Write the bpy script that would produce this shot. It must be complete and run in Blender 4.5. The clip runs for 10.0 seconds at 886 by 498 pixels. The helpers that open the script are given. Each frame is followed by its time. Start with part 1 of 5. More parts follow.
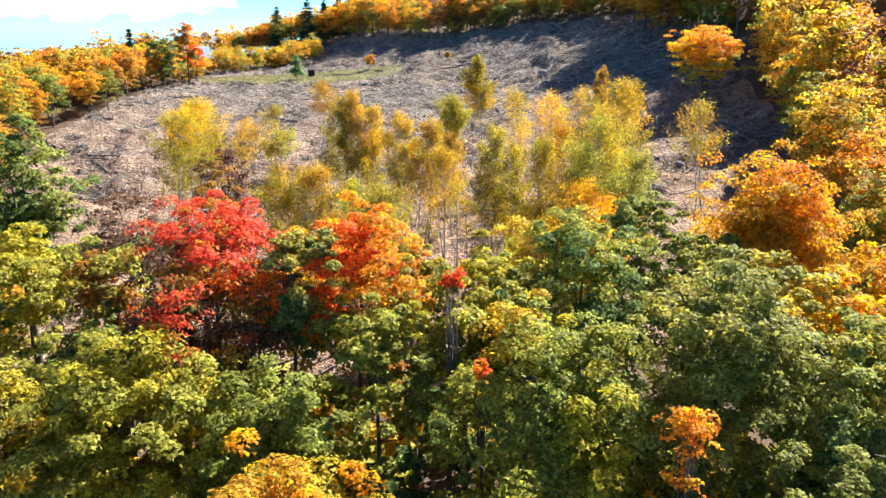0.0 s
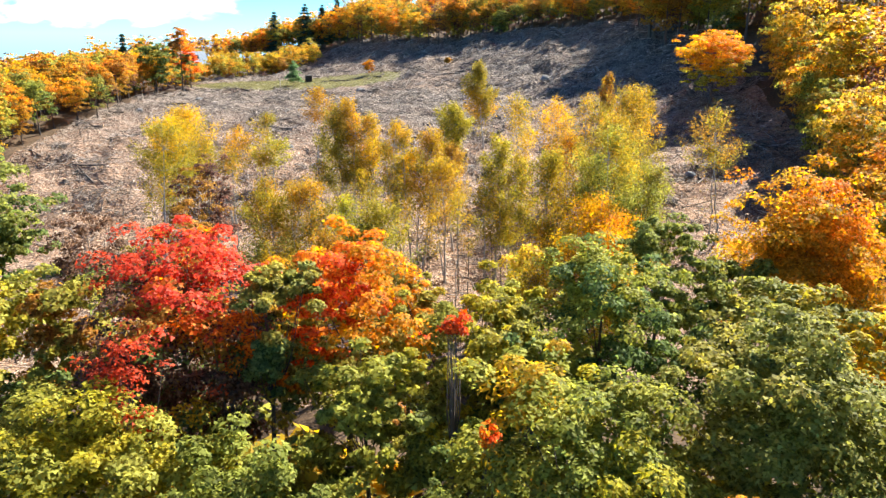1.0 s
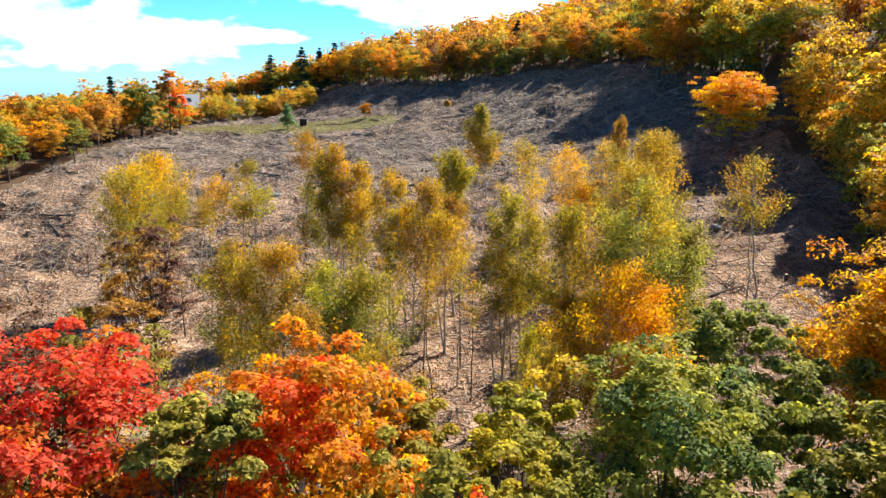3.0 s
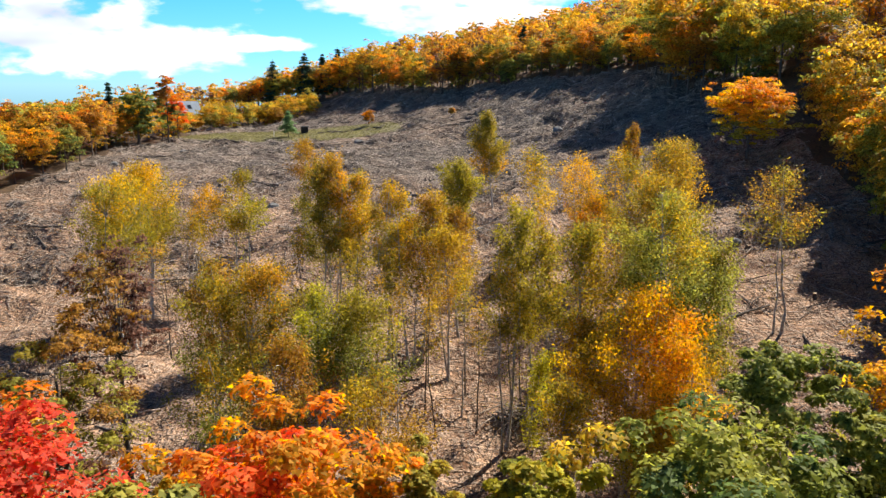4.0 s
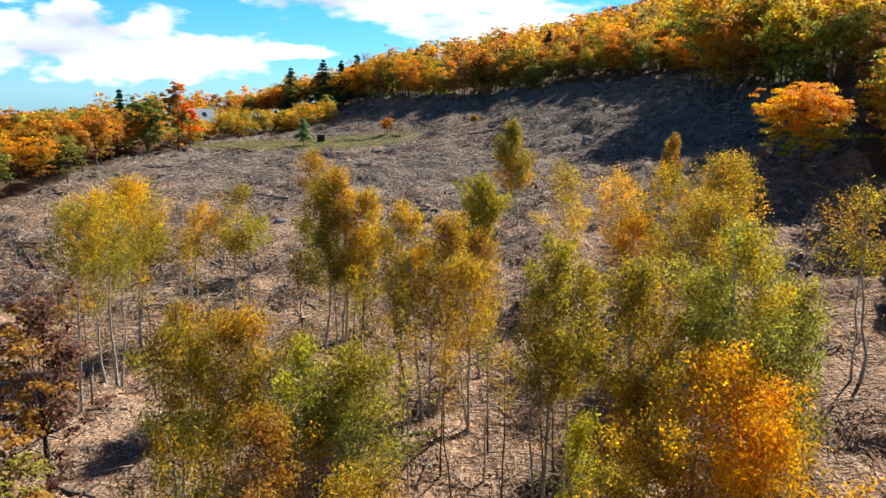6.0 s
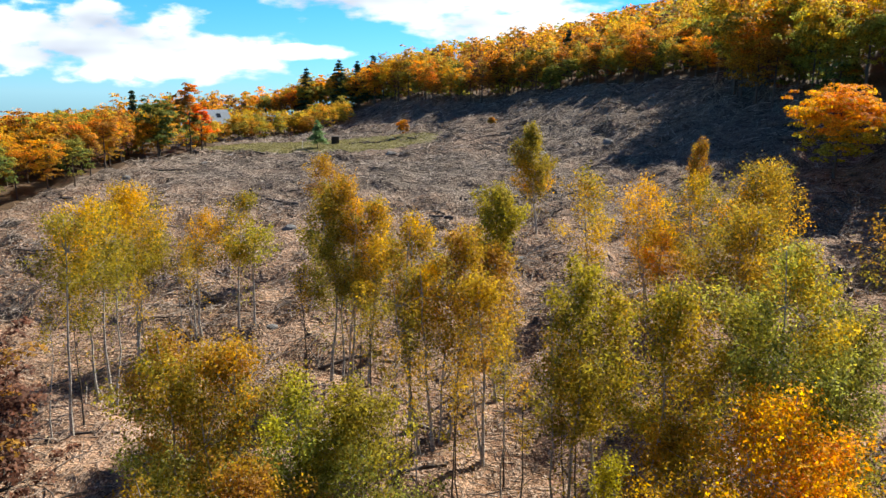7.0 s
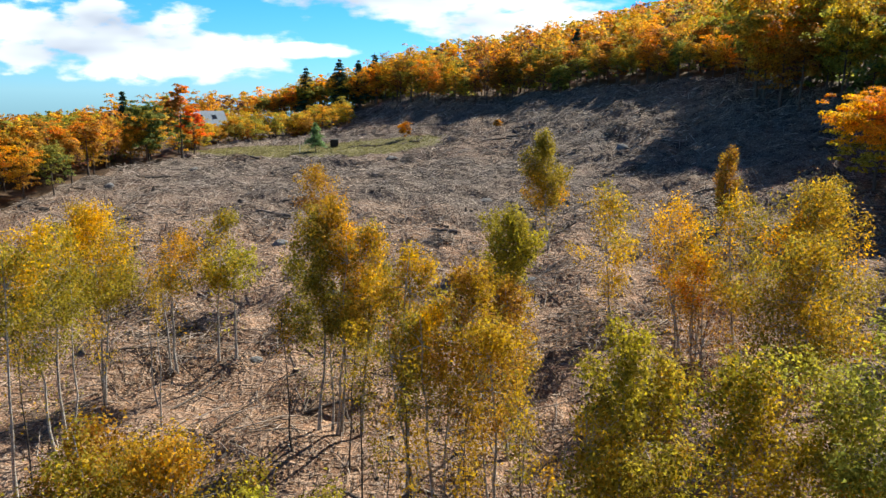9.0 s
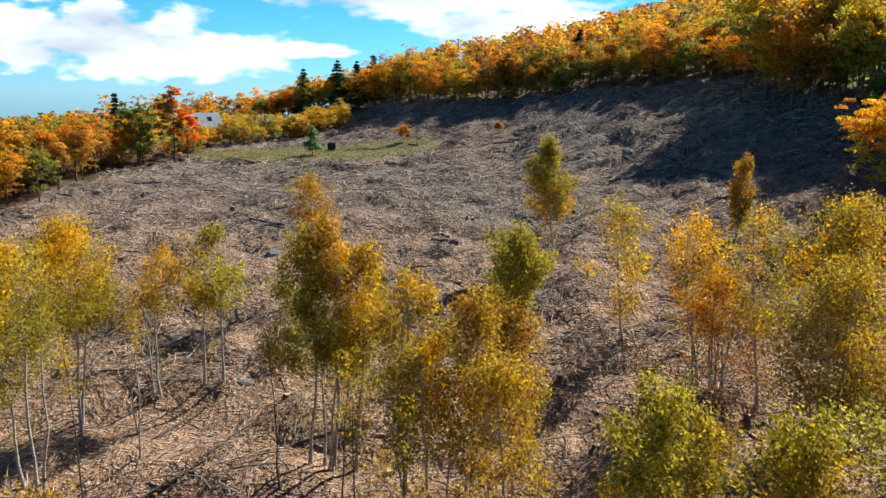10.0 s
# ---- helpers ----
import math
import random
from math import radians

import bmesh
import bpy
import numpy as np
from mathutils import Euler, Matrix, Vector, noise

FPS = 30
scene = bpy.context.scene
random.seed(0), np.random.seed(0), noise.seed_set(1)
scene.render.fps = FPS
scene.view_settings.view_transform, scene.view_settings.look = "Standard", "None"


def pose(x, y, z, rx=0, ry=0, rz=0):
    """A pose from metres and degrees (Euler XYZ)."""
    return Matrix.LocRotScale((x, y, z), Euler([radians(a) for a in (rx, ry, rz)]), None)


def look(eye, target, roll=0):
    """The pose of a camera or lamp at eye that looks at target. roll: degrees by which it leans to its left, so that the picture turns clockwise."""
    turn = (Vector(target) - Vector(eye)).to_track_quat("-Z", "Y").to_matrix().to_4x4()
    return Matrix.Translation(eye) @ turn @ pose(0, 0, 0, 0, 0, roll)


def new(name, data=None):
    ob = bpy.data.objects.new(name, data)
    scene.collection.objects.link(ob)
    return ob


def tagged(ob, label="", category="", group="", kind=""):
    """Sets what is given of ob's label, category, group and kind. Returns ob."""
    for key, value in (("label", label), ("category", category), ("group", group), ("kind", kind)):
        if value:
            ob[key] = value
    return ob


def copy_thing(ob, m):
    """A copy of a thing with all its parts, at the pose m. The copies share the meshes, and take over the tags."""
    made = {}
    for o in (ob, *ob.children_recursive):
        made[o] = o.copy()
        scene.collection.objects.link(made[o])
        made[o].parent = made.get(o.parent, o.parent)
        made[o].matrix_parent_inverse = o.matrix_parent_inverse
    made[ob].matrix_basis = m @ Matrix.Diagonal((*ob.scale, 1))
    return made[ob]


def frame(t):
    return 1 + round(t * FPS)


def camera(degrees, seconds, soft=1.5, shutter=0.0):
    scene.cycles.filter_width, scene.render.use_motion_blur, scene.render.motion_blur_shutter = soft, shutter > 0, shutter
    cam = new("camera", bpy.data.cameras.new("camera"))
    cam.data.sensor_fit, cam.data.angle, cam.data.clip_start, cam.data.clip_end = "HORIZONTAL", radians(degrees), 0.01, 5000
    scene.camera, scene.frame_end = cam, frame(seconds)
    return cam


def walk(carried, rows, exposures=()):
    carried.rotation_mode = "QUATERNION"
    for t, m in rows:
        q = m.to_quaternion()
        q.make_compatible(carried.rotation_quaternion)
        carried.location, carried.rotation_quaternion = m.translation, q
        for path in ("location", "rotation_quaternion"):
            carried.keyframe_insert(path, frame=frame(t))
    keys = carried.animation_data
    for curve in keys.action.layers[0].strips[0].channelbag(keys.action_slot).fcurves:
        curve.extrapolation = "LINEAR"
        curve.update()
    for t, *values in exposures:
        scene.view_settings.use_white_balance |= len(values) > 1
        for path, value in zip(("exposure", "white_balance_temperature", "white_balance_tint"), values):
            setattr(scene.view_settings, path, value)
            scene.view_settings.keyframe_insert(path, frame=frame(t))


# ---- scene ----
cam = camera(62.6, 10.0, soft=1.45)
PATH = [
    (0, (1.093, -1.289, 23.739), (1.055, 0.627, 23.169), 0.7),
    (0.5, (1.015, 1.127, 23.678), (0.976, 3.043, 23.109), 0.7),
    (1, (0.953, 3.633, 23.63), (0.915, 5.554, 23.073), 0.7),
    (1.5, (0.885, 6.16, 23.553), (0.848, 8.089, 23.028), 0.7),
    (2, (0.812, 8.658, 23.422), (0.775, 10.596, 22.93), 0.72),
    (2.5, (0.725, 11.153, 23.282), (0.689, 13.098, 22.818), 0.75),
    (4, (0.616, 18.589, 22.954), (0.566, 20.542, 22.527), 0.78),
    (4.5, (0.56, 20.846, 22.884), (0.499, 22.8, 22.466), 0.78),
    (5, (0.52, 23.071, 22.807), (0.443, 25.027, 22.397), 0.77),
    (5.5, (0.5, 25.285, 22.787), (0.41, 27.241, 22.378), 0.77),
    (7, (0.48, 31.771, 23.119), (0.324, 33.722, 22.71), 0.78),
    (7.5, (0.336, 33.848, 23.266), (0.169, 35.798, 22.856), 0.8),
    (8, (0.17, 35.816, 23.438), (0.003, 37.766, 23.028), 0.8),
    (8.5, (-0.023, 37.819, 23.622), (-0.188, 39.769, 23.21), 0.8),
    (9, (-0.248, 39.882, 23.79), (-0.413, 41.832, 23.377), 0.8),
    (9.5, (-0.474, 41.833, 24.01), (-0.637, 43.783, 23.596), 0.82),
    (10, (-0.739, 44.071, 24.294), (-0.902, 46.021, 23.881), 0.85),
]
EXPOSURES = [(0, 2.17, 5900, 3), (1.0, 2.1, 6060, 3), (2.5, 1.76, 6350, 4), (4.0, 1.32, 6400, 5.5), (5.5, 1.21, 6400, 5), (10, 1.1, 6210, 2)]
walk(cam, [(t, look(eye, target, roll)) for t, eye, target, roll in PATH], EXPOSURES)

# ---- light ----
SUN_TURN, SUN_HEIGHT = 40.0, 42.0
sun_way = Vector((math.sin(radians(SUN_TURN)) * math.cos(radians(SUN_HEIGHT)),
                  math.cos(radians(SUN_TURN)) * math.cos(radians(SUN_HEIGHT)), math.sin(radians(SUN_HEIGHT))))
sun = new("sun", bpy.data.lights.new("sun", "SUN"))
sun.data.energy, sun.data.angle, sun.data.color = 5.0, radians(0.6), (1.0, 0.94, 0.84)
sun.matrix_world = look(sun_way * 300, (0, 0, 0))


def world_sky():
    w = bpy.data.worlds.new("sky")
    w.use_nodes = True
    scene.world = w
    nt = w.node_tree
    nt.nodes.clear()
    N, L = nt.nodes.new, nt.links.new

    def m(op, a, b=None, c=None):
        n = N("ShaderNodeMath")
        n.operation = op
        for i, v in enumerate((a, b, c)):
            if v is None:
                continue
            if isinstance(v, (int, float)):
                n.inputs[i].default_value = v
            else:
                L(v, n.inputs[i])
        return n.outputs[0]

    sky = N("ShaderNodeTexSky")
    sky.sky_type, sky.sun_disc = "NISHITA", False
    sky.sun_elevation, sky.sun_rotation = radians(SUN_HEIGHT), radians(SUN_TURN)
    sky.air_density, sky.dust_density, sky.ozone_density = 1.0, 0.0, 2.0
    tint = N("ShaderNodeMix")
    tint.data_type, tint.blend_type = "RGBA", "MULTIPLY"
    tint.inputs[0].default_value = 1.0
    L(sky.outputs[0], tint.inputs[6])
    way = N("ShaderNodeTexCoord")
    sep = N("ShaderNodeSeparateXYZ")
    L(way.outputs["Generated"], sep.inputs[0])
    x, y, z = sep.outputs
    ahead = m("MAXIMUM", m("ABSOLUTE", y), 0.05)
    u, v = m("DIVIDE", x, ahead), m("DIVIDE", z, ahead)
    rise, pale = N("ShaderNodeMapRange"), N("ShaderNodeMix")
    rise.inputs[1].default_value, rise.inputs[2].default_value = 0.0, 0.16
    pale.data_type = "RGBA"
    pale.inputs[6].default_value, pale.inputs[7].default_value = LOW_TINT, SKY_TINT
    L(v, rise.inputs[0]), L(rise.outputs[0], pale.inputs[0])
    high, deep = N("ShaderNodeMapRange"), N("ShaderNodeMix")
    high.interpolation_type = "SMOOTHSTEP"
    high.inputs[1].default_value, high.inputs[2].default_value = 0.18, 0.6
    deep.data_type = "RGBA"
    deep.inputs[7].default_value = ZENITH_TINT
    L(z, high.inputs[0]), L(high.outputs[0], deep.inputs[0]), L(pale.outputs[2], deep.inputs[6]), L(deep.outputs[2], tint.inputs[7])
    flat = N("ShaderNodeCombineXYZ")
    L(u, flat.inputs[0]), L(m("MULTIPLY", v, 2.6), flat.inputs[1])
    big, fine = N("ShaderNodeTexNoise"), N("ShaderNodeTexNoise")
    for n, s, d in ((big, 4.5, 3.0), (fine, 15.0, 7.0)):
        n.inputs["Scale"].default_value, n.inputs["Detail"].default_value = s, d
        L(flat.outputs[0], n.inputs["Vector"])

    def bank(cu, cv, ru, rv):
        a = m("POWER", m("ABSOLUTE", m("DIVIDE", m("SUBTRACT", u, cu), ru)), 2.0)
        b = m("POWER", m("ABSOLUTE", m("DIVIDE", m("SUBTRACT", v, cv), rv)), 2.0)
        return m("SUBTRACT", 1.0, m("ADD", a, b))

    cover = None
    for c in CLOUDS:
        b = bank(*c)
        cover = b if cover is None else m("MAXIMUM", cover, b)
    cover = m("MAXIMUM", cover, -1.15)
    ragged = m("ADD", m("MULTIPLY", m("SUBTRACT", fine.outputs[0], 0.5), 3.2), m("MULTIPLY", m("SUBTRACT", big.outputs[0], 0.5), 2.2))
    ramp = N("ShaderNodeMapRange")
    ramp.interpolation_type = "SMOOTHSTEP"
    ramp.inputs[1].default_value, ramp.inputs[2].default_value = -0.1, 0.55
    L(m("ADD", cover, ragged), ramp.inputs[0])
    puff = N("ShaderNodeMapRange")
    puff.inputs[1].default_value, puff.inputs[2].default_value = 0.3, 0.62
    L(big.outputs[0], puff.inputs[0])
    tone = N("ShaderNodeMix")
    tone.data_type = "RGBA"
    tone.inputs[6].default_value, tone.inputs[7].default_value = (5.6, 6.0, 7.4, 1), (13, 13, 13.2, 1)
    L(puff.outputs[0], tone.inputs[0])
    mix = N("ShaderNodeMix")
    mix.data_type = "RGBA"
    L(ramp.outputs[0], mix.inputs[0]), L(tint.outputs[2], mix.inputs[6]), L(tone.outputs[2], mix.inputs[7])
    bg, out = N("ShaderNodeBackground"), N("ShaderNodeOutputWorld")
    bg.inputs[1].default_value = SKY_STRENGTH
    L(mix.outputs[2], bg.inputs[0]), L(bg.outputs[0], out.inputs[0])


# centre and half size of each cloud bank, across and up, as slopes from straight ahead
CLOUDS = [(-0.60, 0.072, 0.22, 0.05), (-0.44, 0.05, 0.16, 0.036), (-0.29, 0.056, 0.08, 0.012), (-0.10, 0.128, 0.24, 0.036), (0.02, 0.088, 0.14, 0.028),
          (-0.75, 0.2, 0.3, 0.06), (0.3, 0.22, 0.4, 0.05)]
SKY_TINT, LOW_TINT, ZENITH_TINT, SKY_STRENGTH = (0.27, 0.95, 1.62, 1), (0.48, 0.94, 1.75, 1), (0.2, 0.42, 0.72, 1), 0.05
world_sky()


# ---- materials ----
def nodes(name):
    mat = bpy.data.materials.new(name)
    mat.use_nodes = True
    nt = mat.node_tree
    nt.nodes.clear()
    return mat, nt.nodes.new, nt.links.new


def mixed(N, L, fac, a, b, blend="MIX"):
    n = N("ShaderNodeMix")
    n.data_type, n.blend_type = "RGBA", blend
    for i, v in ((0, fac), (6, a), (7, b)):
        if isinstance(v, (int, float)):
            n.inputs[i].default_value = v
        elif isinstance(v, tuple):
            n.inputs[i].default_value = (*v[:3], 1)
        else:
            L(v, n.inputs[i])
    return n.outputs[2]


def noisy(N, L, scale, detail=6.0, lo=0.3, hi=0.7, stretch=None, kind="Object"):
    co, tex, rng = N("ShaderNodeTexCoord"), N("ShaderNodeTexNoise"), N("ShaderNodeMapRange")
    tex.inputs["Scale"].default_value, tex.inputs["Detail"].default_value = scale, detail
    vec = co.outputs[kind]
    if stretch:
        mp = N("ShaderNodeMapping")
        mp.inputs["Scale"].default_value = stretch
        L(vec, mp.inputs[0])
        vec = mp.outputs[0]
    L(vec, tex.inputs["Vector"])
    rng.inputs[1].default_value, rng.inputs[2].default_value = lo, hi
    L(tex.outputs[0], rng.inputs[0])
    return rng.outputs[0]


def leaf_material(name, dark, light, thin=0.5, glow=1.3, sheen=0.13):
    """Thin leaves, each with its own tone, that let some light through."""
    mat, N, L = nodes(name)
    dark, light = tuple(c * 0.7 for c in dark), tuple(min(c * 1.2 + 0.012, 0.92) for c in light)
    geo, obj = N("ShaderNodeNewGeometry"), N("ShaderNodeObjectInfo")
    col = mixed(N, L, geo.outputs["Random Per Island"], dark, light)
    hsv = N("ShaderNodeHueSaturation")
    for inp, source, lo, hi in (("Hue", obj.outputs["Random"], 0.488, 0.512), ("Value", noisy(N, L, 0.55, 3.0), 0.72, 1.25)):
        r = N("ShaderNodeMapRange")
        r.inputs[3].default_value, r.inputs[4].default_value = lo, hi
        L(source, r.inputs[0]), L(r.outputs[0], hsv.inputs[inp])
    L(col, hsv.inputs["Color"])
    b, tr, mx, out = N("ShaderNodeBsdfPrincipled"), N("ShaderNodeBsdfTranslucent"), N("ShaderNodeMixShader"), N("ShaderNodeOutputMaterial")
    b.inputs["Roughness"].default_value = 0.6
    b.inputs["Specular IOR Level"].default_value = sheen
    lit = N("ShaderNodeHueSaturation")
    lit.inputs["Value"].default_value, lit.inputs["Saturation"].default_value = glow, 1.04
    L(hsv.outputs[0], lit.inputs["Color"])
    L(hsv.outputs[0], b.inputs["Base Color"]), L(lit.outputs[0], tr.inputs[0])
    mx.inputs[0].default_value = thin
    L(b.outputs[0], mx.inputs[1]), L(tr.outputs[0], mx.inputs[2]), L(mx.outputs[0], out.inputs[0])
    return mat


LEAF = {
    "dark_green": leaf_material("dark green leaves", (0.068, 0.09, 0.018), (0.165, 0.2, 0.042), glow=1.5, sheen=0.09),
    "green": leaf_material("green leaves", (0.13, 0.132, 0.016), (0.3, 0.29, 0.05), glow=1.5, sheen=0.1),
    "olive": leaf_material("olive leaves", (0.185, 0.162, 0.018), (0.375, 0.33, 0.046), glow=1.5, sheen=0.1),
    "lime": leaf_material("yellow-green leaves", (0.25, 0.205, 0.016), (0.47, 0.37, 0.024), glow=1.45, sheen=0.1),
    "yellow": leaf_material("yellow leaves", (0.34, 0.205, 0.014), (0.55, 0.345, 0.022), 0.62, 1.6),
    "gold": leaf_material("golden leaves", (0.45, 0.24, 0.008), (0.66, 0.37, 0.016), 0.62, 1.62),
    "orange": leaf_material("orange leaves", (0.52, 0.17, 0.008), (0.78, 0.33, 0.02), 0.55, 1.45),
    "flame": leaf_material("red-orange leaves", (0.52, 0.08, 0.008), (0.8, 0.2, 0.02), 0.55, 1.45),
    "red": leaf_material("red leaves", (0.40, 0.025, 0.014), (0.68, 0.075, 0.036), 0.55, 1.45),
    "amber": leaf_material("dull orange leaves", (0.43, 0.172, 0.016), (0.68, 0.305, 0.032), 0.6, 1.5),
    "ochre": leaf_material("dull yellow leaves", (0.36, 0.212, 0.016), (0.6, 0.36, 0.034), 0.6, 1.5),
    "rust": leaf_material("rusty leaves", (0.24, 0.11, 0.014), (0.46, 0.24, 0.03)),
    "birch": leaf_material("old gold birch leaves", (0.31, 0.185, 0.012), (0.52, 0.32, 0.024), 0.55, 1.32),
    "moss": leaf_material("olive birch leaves", (0.185, 0.145, 0.014), (0.36, 0.275, 0.028), 0.55, 1.32),
    "brown": leaf_material("brown leaves", (0.07, 0.03, 0.018), (0.2, 0.09, 0.05)),
    "spruce": leaf_material("spruce needles", (0.03, 0.055, 0.03), (0.075, 0.12, 0.06), 0.3),
    "fresh": leaf_material("fresh green needles", (0.10, 0.18, 0.05), (0.22, 0.34, 0.12), 0.45),
    "grass": leaf_material("grass blades", (0.15, 0.14, 0.045), (0.32, 0.27, 0.12), 0.3),
    "straw": leaf_material("dry leaf litter", (0.20, 0.10, 0.045), (0.5, 0.3, 0.16), 0.2),
}


def rough_material(name, tones, scale, bump=0.4, rough=0.9, stretch=None, island=0.0):
    mat, N, L = nodes(name)
    a, b = noisy(N, L, scale, 8.0, 0.32, 0.68, stretch), noisy(N, L, scale * 7.3, 6.0, 0.35, 0.7, stretch)
    col = mixed(N, L, a, tones[0], tones[1])
    col = mixed(N, L, b, col, tones[2])
    if island:
        geo = N("ShaderNodeNewGeometry")
        r = N("ShaderNodeMapRange")
        r.inputs[3].default_value, r.inputs[4].default_value = 1.0 - island, 1.0 + island
        L(geo.outputs["Random Per Island"], r.inputs[0])
        hsv = N("ShaderNodeHueSaturation")
        L(r.outputs[0], hsv.inputs["Value"]), L(col, hsv.inputs["Color"])
        col = hsv.outputs[0]
    p, out, bp = N("ShaderNodeBsdfPrincipled"), N("ShaderNodeOutputMaterial"), N("ShaderNodeBump")
    p.inputs["Roughness"].default_value = rough
    p.inputs["Specular IOR Level"].default_value = 0.2
    bp.inputs["Strength"].default_value, bp.inputs["Distance"].default_value = bump, 0.08
    L(b, bp.inputs["Height"]), L(bp.outputs[0], p.inputs["Normal"])
    L(col, p.inputs["Base Color"]), L(p.outputs[0], out.inputs[0])
    return mat


def soil_material():
    """Churned soil of the cutting: dark earth, grey slash and tan litter in patches."""
    mat, N, L = nodes("churned soil with slash")
    patch, mid = noisy(N, L, 0.05, 4.0, 0.4, 0.62), noisy(N, L, 0.45, 8.0, 0.36, 0.64)
    fibre, fibre2 = noisy(N, L, 2.2, 8.0, 0.46, 0.66, (1.0, 0.35, 1.0)), noisy(N, L, 2.4, 8.0, 0.46, 0.66, (0.3, 1.1, 1.0))
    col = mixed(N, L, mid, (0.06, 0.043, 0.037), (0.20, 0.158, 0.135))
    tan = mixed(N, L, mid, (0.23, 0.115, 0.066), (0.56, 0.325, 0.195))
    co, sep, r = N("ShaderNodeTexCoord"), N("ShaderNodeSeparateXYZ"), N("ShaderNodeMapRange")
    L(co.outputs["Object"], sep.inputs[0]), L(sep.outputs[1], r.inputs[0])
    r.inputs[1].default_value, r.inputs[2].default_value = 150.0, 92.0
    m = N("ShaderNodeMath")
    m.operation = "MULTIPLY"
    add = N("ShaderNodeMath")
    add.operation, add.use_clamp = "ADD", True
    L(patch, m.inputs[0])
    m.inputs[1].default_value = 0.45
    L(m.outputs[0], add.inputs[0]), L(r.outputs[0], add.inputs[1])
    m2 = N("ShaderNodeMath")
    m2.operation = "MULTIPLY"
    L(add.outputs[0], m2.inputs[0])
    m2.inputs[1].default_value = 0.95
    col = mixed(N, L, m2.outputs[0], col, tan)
    half = N("ShaderNodeMath")
    half.operation = "MAXIMUM"
    L(fibre, half.inputs[0]), L(fibre2, half.inputs[1])
    h2 = N("ShaderNodeMath")
    h2.operation = "MULTIPLY"
    L(half.outputs[0], h2.inputs[0])
    h2.inputs[1].default_value = 0.5
    col = mixed(N, L, h2.outputs[0], col, (0.44, 0.35, 0.28))
    crumb, chip = noisy(N, L, 5.5, 6.0, 0.42, 0.6), noisy(N, L, 9.0, 4.0, 0.6, 0.68, (1.0, 0.45, 1.0))
    col = mixed(N, L, crumb, mixed(N, L, 0.62, col, (0.03, 0.02, 0.015)), col)
    col = mixed(N, L, chip, col, (0.5, 0.4, 0.31))
    p, out, bp = N("ShaderNodeBsdfPrincipled"), N("ShaderNodeOutputMaterial"), N("ShaderNodeBump")
    p.inputs["Roughness"].default_value, p.inputs["Specular IOR Level"].default_value = 0.95, 0.1
    bp.inputs["Strength"].default_value, bp.inputs["Distance"].default_value = 0.9, 0.35
    L(half.outputs[0], bp.inputs["Height"]), L(bp.outputs[0], p.inputs["Normal"])
    L(col, p.inputs["Base Color"]), L(p.outputs[0], out.inputs[0])
    return mat


SOIL = soil_material()
# litter tones kept extra dark: part of the shade under the trees is painted in
SHADED_FLOOR = rough_material("forest floor litter darkened as shade", ((0.03, 0.021, 0.015), (0.085, 0.05, 0.027), (0.12, 0.07, 0.036)), 0.5)
MEADOW = rough_material("short meadow grass", ((0.11, 0.105, 0.035), (0.19, 0.16, 0.075), (0.24, 0.19, 0.12)), 0.25)
BARK = rough_material("grey-brown bark", ((0.06, 0.045, 0.035), (0.14, 0.11, 0.09), (0.09, 0.07, 0.055)), 1.6, 0.6, 0.9, (1, 1, 0.2))
PALE_BARK = rough_material("pale birch bark", ((0.38, 0.34, 0.3), (0.62, 0.57, 0.5), (0.14, 0.11, 0.09)), 1.2, 0.3, 0.8, (0.5, 0.5, 1.6))
STRAW = rough_material("tan broken wood", ((0.24, 0.16, 0.105), (0.58, 0.42, 0.28), (0.10, 0.06, 0.04)), 0.8, 0.3, 0.9, None, 0.85)
STICK = rough_material("weathered broken wood", ((0.17, 0.13, 0.105), (0.48, 0.39, 0.32), (0.08, 0.055, 0.042)), 0.8, 0.3, 0.9, None, 0.85)
LOGWOOD = rough_material("felled log bark", ((0.08, 0.06, 0.05), (0.2, 0.165, 0.14), (0.05, 0.038, 0.03)), 1.2, 0.6, 0.9)
CUTWOOD = rough_material("fresh cut wood", ((0.42, 0.29, 0.17), (0.55, 0.4, 0.25), (0.34, 0.22, 0.13)), 3.0, 0.2, 0.8)
ROCK = rough_material("grey field stone", ((0.16, 0.15, 0.145), (0.3, 0.28, 0.27), (0.1, 0.095, 0.09)), 1.4, 0.7, 0.9)
ROOFING = rough_material("grey metal roofing", ((0.24, 0.27, 0.30), (0.33, 0.36, 0.39), (0.2, 0.22, 0.25)), 0.4, 0.1, 0.6)
SIDING = rough_material("cream clapboard paint", ((0.62, 0.58, 0.48), (0.72, 0.68, 0.58), (0.52, 0.48, 0.4)), 0.6, 0.1, 0.7)
DARKBOARD = rough_material("dark weathered boards", ((0.02, 0.018, 0.016), (0.045, 0.04, 0.035), (0.03, 0.026, 0.022)), 1.5, 0.4, 0.8)
GLASS = rough_material("dark window glass", ((0.02, 0.025, 0.03), (0.03, 0.035, 0.045), (0.02, 0.02, 0.025)), 0.5, 0.0, 0.08)


